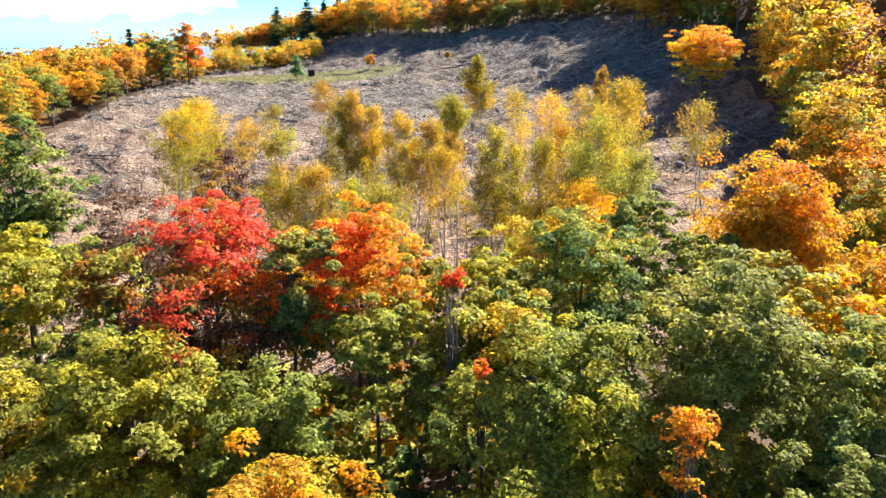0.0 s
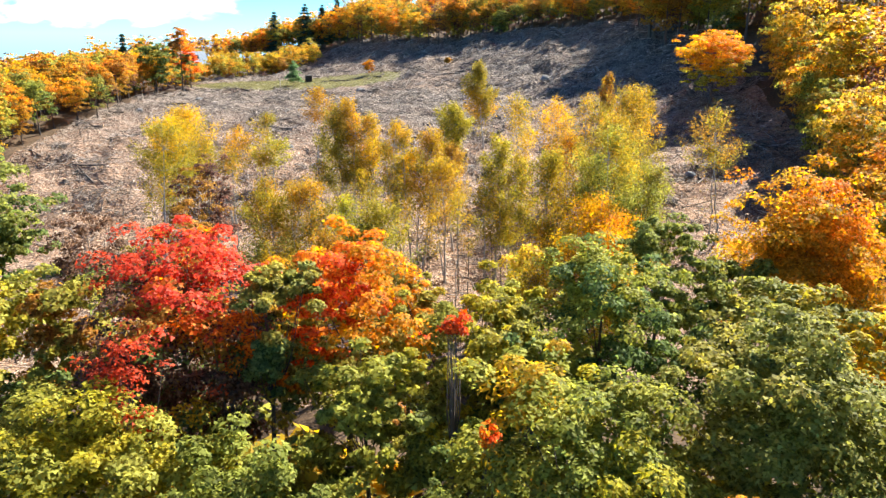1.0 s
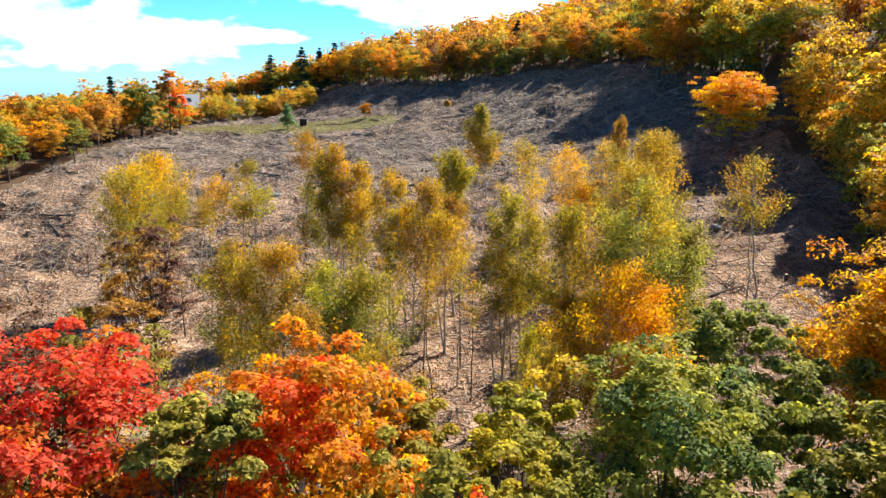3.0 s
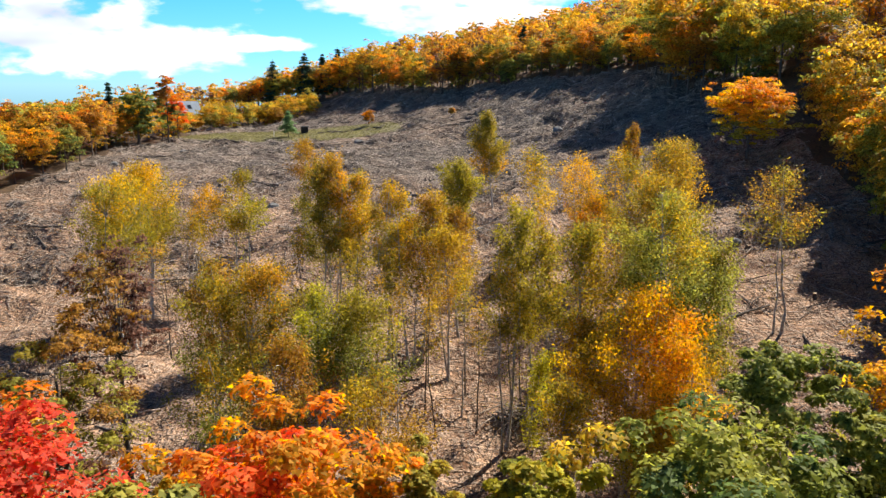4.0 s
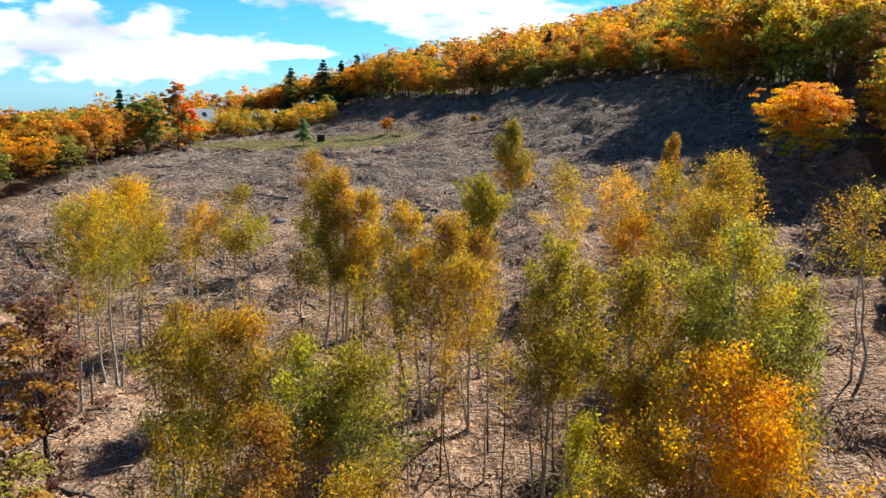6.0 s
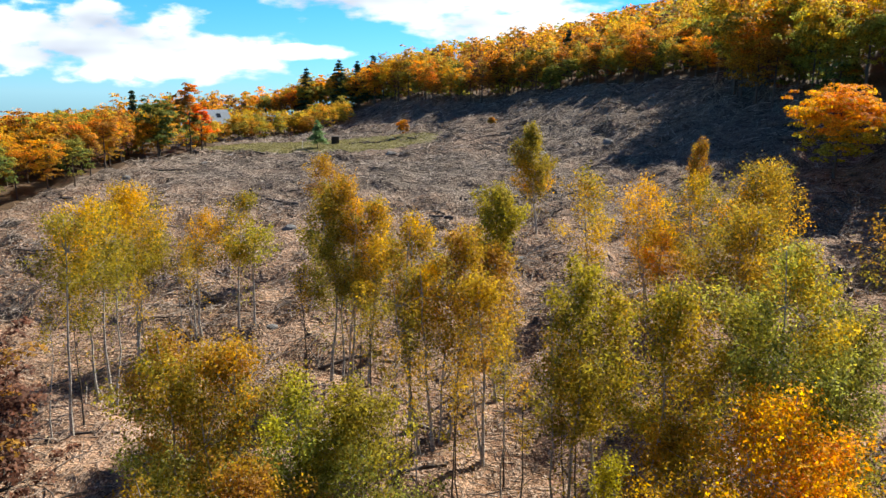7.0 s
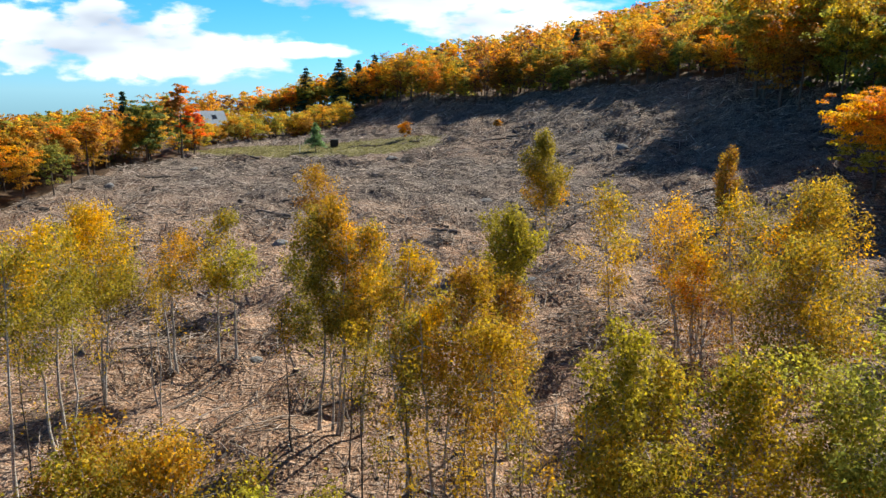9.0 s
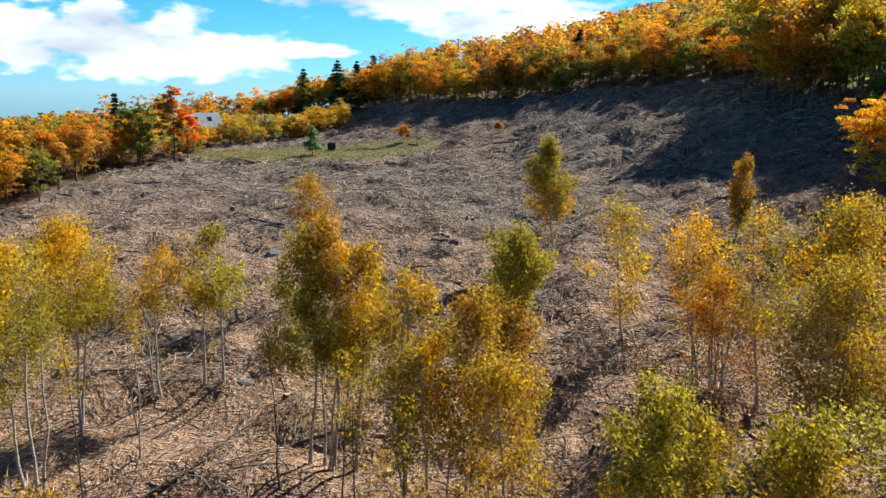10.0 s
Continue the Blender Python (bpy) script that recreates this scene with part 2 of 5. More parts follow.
# ---- building helpers ----
def mesh_from(name, verts, quads, mats, index=None, smooth=False, tris=None):
    """A mesh from an array of points and an array of four-cornered (and three-cornered) faces."""
    me = bpy.data.meshes.new(name)
    quads = np.asarray(quads, dtype=np.int32).reshape(-1, 4)
    tris = np.zeros((0, 3), np.int32) if tris is None else np.asarray(tris, dtype=np.int32).reshape(-1, 3)
    nq, nt = len(quads), len(tris)
    me.vertices.add(len(verts))
    me.vertices.foreach_set("co", np.asarray(verts, dtype=np.float32).ravel())
    me.loops.add(nq * 4 + nt * 3)
    me.loops.foreach_set("vertex_index", np.concatenate([quads.ravel(), tris.ravel()]))
    me.polygons.add(nq + nt)
    me.polygons.foreach_set("loop_start", np.concatenate([np.arange(nq) * 4, nq * 4 + np.arange(nt) * 3]).astype(np.int32))
    for mat in mats:
        me.materials.append(mat)
    if index is not None:
        me.polygons.foreach_set("material_index", np.asarray(index, dtype=np.int32))
    if smooth:
        me.polygons.foreach_set("use_smooth", np.ones(nq + nt, dtype=bool))
    me.update(calc_edges=True)
    return me


def under(name, me, parent, label=""):
    ob = new(name, me)
    ob.parent = parent
    return tagged(ob, label)


def part(name, bm, material, parent, label=""):
    me = bpy.data.meshes.new(name)
    bm.normal_update()
    bm.to_mesh(me)
    bm.free()
    me.materials.append(material)
    return under(name, me, parent, label)


def tube(points, radii, sides=6):
    """Points and quads of a tapered tube along a line of points."""
    p, r = np.asarray(points, float), np.asarray(radii, float)
    d = np.gradient(p, axis=0)
    d /= np.linalg.norm(d, axis=1)[:, None] + 1e-9
    ref = np.where(np.abs(d[:, 2:3]) > 0.8, np.array([[1.0, 0, 0]]), np.array([[0, 0, 1.0]]))
    a = np.cross(d, ref)
    a /= np.linalg.norm(a, axis=1)[:, None] + 1e-9
    b = np.cross(d, a)
    th = np.linspace(0, 2 * np.pi, sides, endpoint=False)
    v = p[:, None] + r[:, None, None] * (np.cos(th)[None, :, None] * a[:, None] + np.sin(th)[None, :, None] * b[:, None])
    n, k = len(p), np.arange(sides)
    i = (np.arange(n - 1) * sides)[:, None]
    q = np.stack([i + k, i + (k + 1) % sides, i + sides + (k + 1) % sides, i + sides + k], -1).reshape(-1, 4)
    return v.reshape(-1, 3), q


def joined(pieces):
    vs, qs, n = [], [], 0
    for v, q in pieces:
        vs.append(v), qs.append(q + n)
        n += len(v)
    return np.concatenate(vs), np.concatenate(qs)


def leaf_cards(rng, at, normal, size, slim=0.8):
    """A small pointed blade for every leaf: its points, three by three."""
    n = len(at)
    normal = normal / (np.linalg.norm(normal, axis=1)[:, None] + 1e-9)
    a = np.cross(normal, rng.normal(size=(n, 3)))
    a /= np.linalg.norm(a, axis=1)[:, None] + 1e-9
    b = np.cross(normal, a)
    s = (size * rng.uniform(0.65, 1.4, n))[:, None]
    v = np.stack([at - a * s * 0.5 + b * s * slim * 0.5, at + a * s * 0.6 - normal * s * 0.2, at - a * s * 0.5 - b * s * slim * 0.5], 1)
    return v.reshape(-1, 3), np.arange(n * 3).reshape(-1, 3)


def leaf_mesh(name, v, f, mats, index=None):
    return mesh_from(name, v, np.zeros((0, 4), int), mats, index, tris=f)


# ---- ground ----
def soft(a, b, v):
    t = np.clip((v - a) / (b - a), 0, 1)
    return t * t * (3 - 2 * t)


def curve(v, xs, zs):
    return sum(np.interp(v + k, xs, zs) for k in (-8, -4, 0, 4, 8)) / 5


_w = np.random.default_rng(5)
WAVES = [(_w.uniform(0, 6.28), 2 * np.pi / l, _w.uniform(0, 6.28), 0.018 * l ** 1.0) for l in (2.3, 2.9, 3.4, 4.1, 4.7, 5.6, 6.3, 7.5, 8.8, 10.5, 12.5, 15.0) for _ in (0, 1)]


def slope(x, y):
    """The hillside without its bumps."""
    x, y = np.asarray(x, float), np.asarray(y, float)
    z = curve(y, [-60, 0, 45, 75, 100, 130, 155, 200, 235, 400, 900], [-8, -6, -4.8, -2.0, 1.2, 6.4, 9.2, 9.8, 10.5, 11, 6])
    z = z - 2.3 * soft(-8, -28, x) * np.exp(-((y - 94) / 18) ** 2)
    z = z + 0.125 * np.clip(x, 0, 70) * soft(20, 80, y) + 0.17 * np.clip(x - 52, 0, 130) * soft(60, 200, y)
    s = 0.743 * (x - 55) + 0.669 * (y - 170)
    z = z + curve(s, [-60, -36, -22, -12, -4, 0, 10, 40, 80, 200, 600], [0, 0.8, 3.2, 6.4, 9.2, 10.6, 13, 17.5, 24, 40, 50]) * soft(-120, -15, x)
    return z - 6.0 * soft(-75, -200, x) - 130.0 * soft(330, 2200, np.hypot(x, y))


HOLLOWS = [(-36, 189, 6, -2.6), (-45, 186, 4, -1.8), (-22, 196, 5, -2.2), (-28, 128, 3, -0.8), (-33, 112, 3.5, -0.7), (12, 170, 4, -1.5), (22, 176, 4.5, -1.6),
           (4, 182, 3, 1.0), (17, 170, 3, 1.1), (-34, 194, 5, 0.8), (-16, 128, 3, -0.9), (-4, 150, 3.5, -1.0), (26, 116, 3, -0.8), (34, 106, 3, 0.7)]


def height(x, y):
    x, y = np.asarray(x, float), np.asarray(y, float)
    z = slope(x, y)
    rough = 0.35 + 0.65 * soft(50, 66, y)
    mound = 0
    for a, k, p, h in WAVES:
        mound = mound + h * np.sin(k * (x * np.cos(a) + y * np.sin(a)) + p)
    z = z + mound * (0.78 - 0.1 * soft(110, 160, y)) * rough * (1 - 0.8 * lawn(x, y))
    for hx, hy, r, d in HOLLOWS:
        z = z + d * np.exp(-((x - hx) ** 2 + ((y - hy) * 1.6) ** 2) / r ** 2)
    return z


def lawn(x, y):
    """One on the mown strip on the crest, nought off it."""
    return soft(1.25, 0.85, ((x + 45) / 28) ** 2 + ((y - 212 - 0.1 * (x + 43)) / 14) ** 2)


def cutting(x, y):
    """True on the cleared land."""
    s = 0.743 * (x - 55) + 0.669 * (y - 170)
    return (x > -71 - 0.08 * np.clip(y - 190, 0, 90)) & (x < 52) & (s < 12) & (y > 57 + 3 * np.sin(x * 0.21)) & (y < 292)


def at(x, y):
    return float(height(x, y))


def build_ground():
    def line(lo, hi, step, reach):
        inner = list(np.arange(lo, hi + step, step))
        out, d = [], step
        while (out[-1] if out else 0) < reach:
            d *= 1.28
            out.append((out[-1] if out else 0) + d)
        return np.array([lo - o for o in reversed(out)] + inner + [inner[-1] + o for o in out])

    xs, ys = line(-84, 62, 0.85, 2600), line(8, 255, 0.85, 2600)
    gx, gy = np.meshgrid(xs, ys)
    gz = height(gx, gy)
    v = np.stack([gx, gy, gz], -1).reshape(-1, 3)
    w, h = len(xs), len(ys)
    i = (np.arange(h - 1)[:, None] * w + np.arange(w - 1)[None, :]).reshape(-1)
    q = np.stack([i, i + 1, i + w + 1, i + w], -1)
    c = v[q].mean(1)
    cut = cutting(c[:, 0], c[:, 1])
    fringe = np.random.default_rng(2).random(len(c))
    idx = np.where(cut, 0, 1)
    idx = np.where(cut & (lawn(c[:, 0], c[:, 1]) > 0.35 + 0.4 * fringe), 2, idx)
    ob = new("ground", mesh_from("ground", v, q, [SOIL, SHADED_FLOOR, MEADOW], idx, smooth=True))
    tagged(ob, "cleared hillside of churned brown soil and slash, with shade-darkened forest floor round it", "ground", kind="structure")


build_ground()


# ---- trees ----
def crown_points(rng, n, width, tall, low, lumpy=0.28, gather=0.5, per_bough=7):
    """Centres of leaf clumps, gathered into boughs that fill an uneven egg with gaps between them."""
    nb = max(5, n // per_bough)
    d = rng.normal(size=(nb * 4, 3))
    d /= np.linalg.norm(d, axis=1)[:, None]
    d = d[d[:, 2] > -0.6][:nb]
    d[0] = (0.05, 0.05, 1.0)
    lobes = rng.normal(size=(7, 3))
    lobes /= np.linalg.norm(lobes, axis=1)[:, None]
    amp = rng.uniform(-1, 1, 7)
    bulge = 1 + lumpy * np.clip(np.exp(3.0 * (d @ lobes.T - 1)) @ amp, -1, 1)
    r = rng.uniform(0.3, 1.0, len(d)) ** 0.5 * bulge * 0.86
    b = d * r[:, None]
    b[:, :2] *= width / 2
    b[:, 2] *= tall * 0.56
    size = width * 0.115 * rng.uniform(0.6, 1.5, len(d))
    k = rng.integers(0, len(d), n)
    e = b[k] + rng.normal(size=(n, 3)) * size[k][:, None] * np.array([1.0, 1.0, 0.5])
    loose = rng.random(n) > gather
    f = rng.normal(size=(n, 3))
    f[:, 2] = np.abs(f[:, 2]) * np.where(rng.random(n) < 0.72, 1, -0.6)
    f /= np.linalg.norm(f, axis=1)[:, None]
    swell = 1 + lumpy * np.clip(np.exp(3.0 * (f @ lobes.T - 1)) @ amp, -1, 1)
    f *= (rng.uniform(0.25, 1.0, n) ** 0.5 * swell * 0.95)[:, None]
    f[:, :2] *= width / 2
    f[:, 2] *= tall * 0.56
    e[loose] = f[loose]
    e[:, 2] += low + tall * 0.42
    e[:, 2] = np.maximum(e[:, 2], low * 0.9)
    return e, r


def clump_leaves(rng, centres, radius, count, size, droop=0.0, squash=0.62, mid=None):
    n = len(centres)
    d = rng.normal(size=(n, count, 3))
    d /= np.linalg.norm(d, axis=2)[..., None]
    d[..., 2] = np.where(d[..., 2] < -0.25, -d[..., 2], d[..., 2])
    r = rng.uniform(0.4, 1.0, (n, count)) ** 0.6
    rad = radius * rng.uniform(0.65, 1.35, n)
    off = d * r[..., None] * rad[:, None, None]
    off[..., 2] *= squash
    off[..., 2] -= droop * rng.random((n, count)) * rad[:, None]
    p = (centres[:, None] + off).reshape(-1, 3)
    out = centres - (centres.mean(0) if mid is None else mid)
    out /= np.linalg.norm(out, axis=1)[:, None] + 1e-6
    nrm = d * 0.75 + out[:, None] * 0.45 + np.array([0, 0, 0.45]) + rng.normal(size=d.shape) * 0.42
    return leaf_cards(rng, p, nrm.reshape(-1, 3), size)


def choose(rng, e, low, tall, mats):
    """The leaf colour of each clump. mats: (name, from, to) by height in the crown, 0 to 1; several may share a height."""
    h = (e[:, 2] - low) / tall + rng.normal(0, 0.09, len(e))
    side = np.sin(e[:, 0] * 0.9 + rng.uniform(0, 6)) * 0.5 + np.sin(e[:, 1] * 0.8 + rng.uniform(0, 6)) * 0.5
    idx = np.zeros(len(e), int)
    for i in range(len(e)):
        fit_in = [k for k, (_, lo, hi) in enumerate(mats) if lo <= np.clip(h[i], 0, 1) <= hi]
        if not fit_in:
            fit_in = [0]
        pick = (side[i] * 0.5 + 0.5) * 0.75 + rng.random() * 0.25
        idx[i] = fit_in[min(int(pick * len(fit_in)), len(fit_in) - 1)]
    return idx


def stem(rng, tall, r0, crook=0.03, lean=(0, 0), n=8, sides=7):
    t = np.linspace(0, 1, n)
    w = np.cumsum(rng.normal(0, crook * tall / n, (n, 2)), 0)
    w -= w[0]
    p = np.stack([w[:, 0] + lean[0] * t * tall, w[:, 1] + lean[1] * t * tall, t * tall - 0.25 * (t == 0)], -1)
    r = r0 * (1 - 0.82 * t)
    r[0] *= 1.45
    return p, r


def limbs(rng, spine, radii, ends, first=0.3):
    out = []
    n = len(spine)
    for e in ends:
        k = int(np.clip(np.searchsorted(spine[:, 2], e[2] - 0.45 * np.hypot(e[0] - spine[-1, 0], e[1] - spine[-1, 1]) - 0.4), max(1, int(first * n)), n - 2))
        a = spine[k]
        mid = a + (e - a) * 0.5 + np.array([0, 0, -0.12 * np.linalg.norm(e - a)]) + rng.normal(0, 0.12, 3)
        r = radii[k] * 0.5
        out.append(tube([a, a + (mid - a) * 0.55, mid, e], [r, r * 0.75, r * 0.55, r * 0.2], 4))
    return out


def tree(kind, x, y, top, width, mats, label, seed, leaves=5000, leaf=0.3, bare=0.34, clumps=70, bark=None, crook=0.03, branches=16, spread=0.155,
         category="tree", group="", droop=0.0, squash=0.62, lean=(0, 0), stems=1, r0=None, lumpy=0.28, z=None, slimness=1.4, reach=0.8, gather=0.5, per_bough=7):
    """A broad-leaved tree that reaches the height top above the datum. bare: the part of its height below the crown."""
    rng = np.random.default_rng(seed)
    ground = at(x, y) if z is None else z
    tall = top - ground
    thing = new(kind)
    thing.matrix_basis = pose(x, y, ground)
    low = tall * max(bare, 1 - slimness * width / tall)
    r0 = tall * 0.013 + 0.03 if r0 is None else r0
    e, _ = crown_points(rng, clumps, width, tall - low, low, lumpy, gather, per_bough)
    e[:, 2] = low + (e[:, 2] - low) * (tall - low - 0.3 * width * spread) / (e[:, 2].max() - low)
    shift = np.array(lean) * tall
    e[:, 0] += shift[0] * e[:, 2] / tall
    e[:, 1] += shift[1] * e[:, 2] / tall
    for s in range(stems):
        off = np.array([0, 0, 0]) if s == 0 else np.array([*rng.normal(0, 0.45, 2), 0])
        ln = (lean[0] + (rng.normal(0, 0.035) if stems > 1 else 0), lean[1] + (rng.normal(0, 0.035) if stems > 1 else 0))
        sp, rr = stem(rng, tall * (reach if s == 0 else rng.uniform(0.75, 0.9) * reach), r0 * (1 if s == 0 else 0.75), crook, ln)
        sp = sp + off
        pieces = [tube(sp, rr, 7)]
        ends = e[rng.permutation(len(e))[:max(3, branches // stems)]]
        pieces += limbs(rng, sp, rr, ends, max(0.25, bare * 0.8))
        v, q = joined(pieces)
        under("trunk", mesh_from("trunk", v, q, [bark or BARK], smooth=True), thing)
    per = max(6, leaves // clumps)
    idx = choose(rng, e, low, tall - low, mats)
    v, q = clump_leaves(rng, e, width * spread, per, leaf, droop, squash, np.array([shift[0] * 0.6, shift[1] * 0.6, low + 0.35 * (tall - low)]))
    under("crown", leaf_mesh("crown", v, q, [LEAF[m[0]] for m in mats], np.repeat(idx, per)), thing)
    return tagged(thing, label, category, group)


def birch_boughs(rng, width, tall):
    """Roots and tips of the boughs of a slender crown: they rise outwards and fill an uneven egg with a thin top and hollows at its sides."""
    n = int(12 + 1.15 * width * tall ** 0.8)
    h = np.concatenate([rng.random(n) ** 0.85 * 0.93, [0.8, 0.88, 0.95]])
    a = rng.uniform(0, 2 * np.pi, n + 3)
    k = rng.uniform(0, 6.28, 3)
    girth = np.clip(np.sin(np.pi * np.clip(h * 0.82 + 0.16, 0, 1)), 0.06, 1) ** 0.8
    uneven = 1 + 0.24 * np.sin(2 * a + 4 * h + k[0]) + 0.18 * np.sin(3 * a - 7 * h + k[1]) + 0.12 * np.sin(11 * h + k[2])
    r = width * 0.5 * girth * uneven * rng.uniform(0.35, 1.08, n + 3)
    tip = np.column_stack([r * np.cos(a), r * np.sin(a), tall * h])
    tip[-3:, :2] *= 0.4
    root = tip * np.array([0.25, 0.25, 1]) - np.column_stack([np.zeros((n + 3, 2)), 0.35 * r + rng.uniform(0.5, 1.3, n + 3)])
    root[:, 2] = np.maximum(root[:, 2], -0.4)
    return root, tip


def birch(x, y, top, low, width, lean, mats, stems, full, seed, label, group="birches left standing", leaf=None, r0=0.12, bark=None):
    """A slender tree with its crown between the heights low and top, on one or more thin stems."""
    rng = np.random.default_rng(seed)
    ground = at(x, y)
    tall, low = top - ground, max(low - ground, 0.4)
    thing = new("birch_tree")
    thing.matrix_basis = pose(x, y, ground)
    leaf = leaf or (0.12 if y < 63 else 0.13 if y < 75 else 0.145 if y < 100 else 0.18)
    root, tip = birch_boughs(rng, width * 1.38, tall - low - 0.25)
    for e in (root, tip):
        e[:, 2] += low
        e[:, 0] += lean * e[:, 2]
    for k in range(stems):
        goal = lean + (0 if k == 0 else rng.uniform(-0.3, 0.3) * width / tall)
        sp, rr = stem(rng, tall * (0.95 if k == 0 else rng.uniform(0.75, 0.9)), r0 * (1 if k == 0 else 0.75), 0.075, (goal, rng.normal(0, 0.02)))
        sp = sp + (0 if k == 0 else np.array([*rng.normal(0, 0.35, 2), 0]))
        ends = tip[k::stems]
        v, q = joined([tube(sp, rr, 7)] + limbs(rng, sp, rr, ends, max(0.2, low / tall * 0.85)))
        under("trunk", mesh_from("trunk", v, q, [bark or PALE_BARK], smooth=True), thing)
    many = int(full * 1.75 * 0.75 * width * (tall - low) / (0.22 * leaf ** 2))
    run = np.linalg.norm(tip - root, axis=1) + 0.6
    b = rng.choice(len(tip), many, p=run / run.sum())
    t = rng.beta(1.7, 1.25, many) * 1.1
    thick = (0.2 + 0.05 * width) * np.clip(1.25 - 0.6 * t, 0.3, 1)
    off = rng.normal(size=(many, 3)) * thick[:, None]
    off[:, 2] -= 0.25 * np.abs(rng.normal(size=many)) * thick
    p = root[b] + (tip - root)[b] * t[:, None] + off
    p[:, 2] = np.minimum(p[:, 2], tall)
    skirt = rng.random(many) < 0.03  # thin growth on the stems below the crown
    p[skirt, 2] = low * (1 - 0.65 * rng.random(skirt.sum()) ** 1.6)
    p[skirt, :2] *= 0.7
    nrm = off / thick[:, None] * 0.6 + np.array([0, 0, 0.5]) + rng.normal(size=(many, 3)) * 0.6
    idx = choose(rng, tip, low, tall - low, mats)[b]
    stray = rng.random(many) < 0.3
    idx[stray] = choose(rng, p[stray], low, tall - low, mats)
    v, q = leaf_cards(rng, p, nrm, leaf)
    under("crown", leaf_mesh("crown", v, q, [LEAF[m[0]] for m in mats], idx), thing)
    return tagged(thing, label, "birch tree", group)


def spruce(x, y, top, width, seed, label="dark green pointed spruce standing among autumn trees", mat="spruce", group="spruces", bare=0.12, leaves=5000, leaf=0.62):
    rng = np.random.default_rng(seed)
    ground = at(x, y)
    tall = top - ground
    thing = new("spruce_tree")
    thing.matrix_basis = pose(x, y, ground)
    sp, rr = stem(rng, tall * 0.98, tall * 0.012 + 0.03, 0.008)
    pieces = [tube(sp, rr, 6)]
    at_p, nrm = [], []
    z = tall * bare
    while z < tall * 0.97:
        reach = (width / 2 * (1 - (z / tall - bare) / (1 - bare)) ** 0.75 + 0.15) * rng.uniform(0.75, 1.2)
        k = int(rng.integers(5, 9))
        for a in rng.uniform(0, 6.28, k):
            r = reach * rng.uniform(0.6, 1.1)
            tip = np.array([np.cos(a) * r, np.sin(a) * r, z - 0.22 * r])
            root = np.array([0, 0, z])
            pieces.append(tube([root, (root + tip) / 2 + [0, 0, 0.05 * r], tip], [0.05, 0.035, 0.01], 3))
            m = max(4, int(leaves / (tall * 12) * r * 2.2))
            f = rng.uniform(0.15, 1.0, m)[:, None]
            at_p.append(root + (tip - root) * f + rng.normal(0, 0.16 + 0.05 * r, (m, 3)) * [1, 1, 0.5])
            nrm.append(np.tile([np.cos(a) * 0.4, np.sin(a) * 0.4, 0.9], (m, 1)) + rng.normal(0, 0.4, (m, 3)))
        z += tall * 0.05 * rng.uniform(0.75, 1.3)
    v, q = joined(pieces)
    under("trunk", mesh_from("trunk", v, q, [BARK]), thing)
    v, q = leaf_cards(rng, np.concatenate(at_p), np.concatenate(nrm), leaf, 0.6)
    under("crown", leaf_mesh("crown", v, q, [LEAF[mat]]), thing)
    return tagged(thing, label, "spruce", group)


# the wood in front: maples and their neighbours
BI, MO, AM, OC = "birch", "moss", "amber", "ochre"
G, DG, OL, LI, YE, GO, OR, FL, RE, RU, BR = ("green", "dark_green", "olive", "lime", "yellow", "gold", "orange", "flame", "red", "rust", "brown")


def all_(*names):
    return [(n, 0.0, 1.0) for n in names]


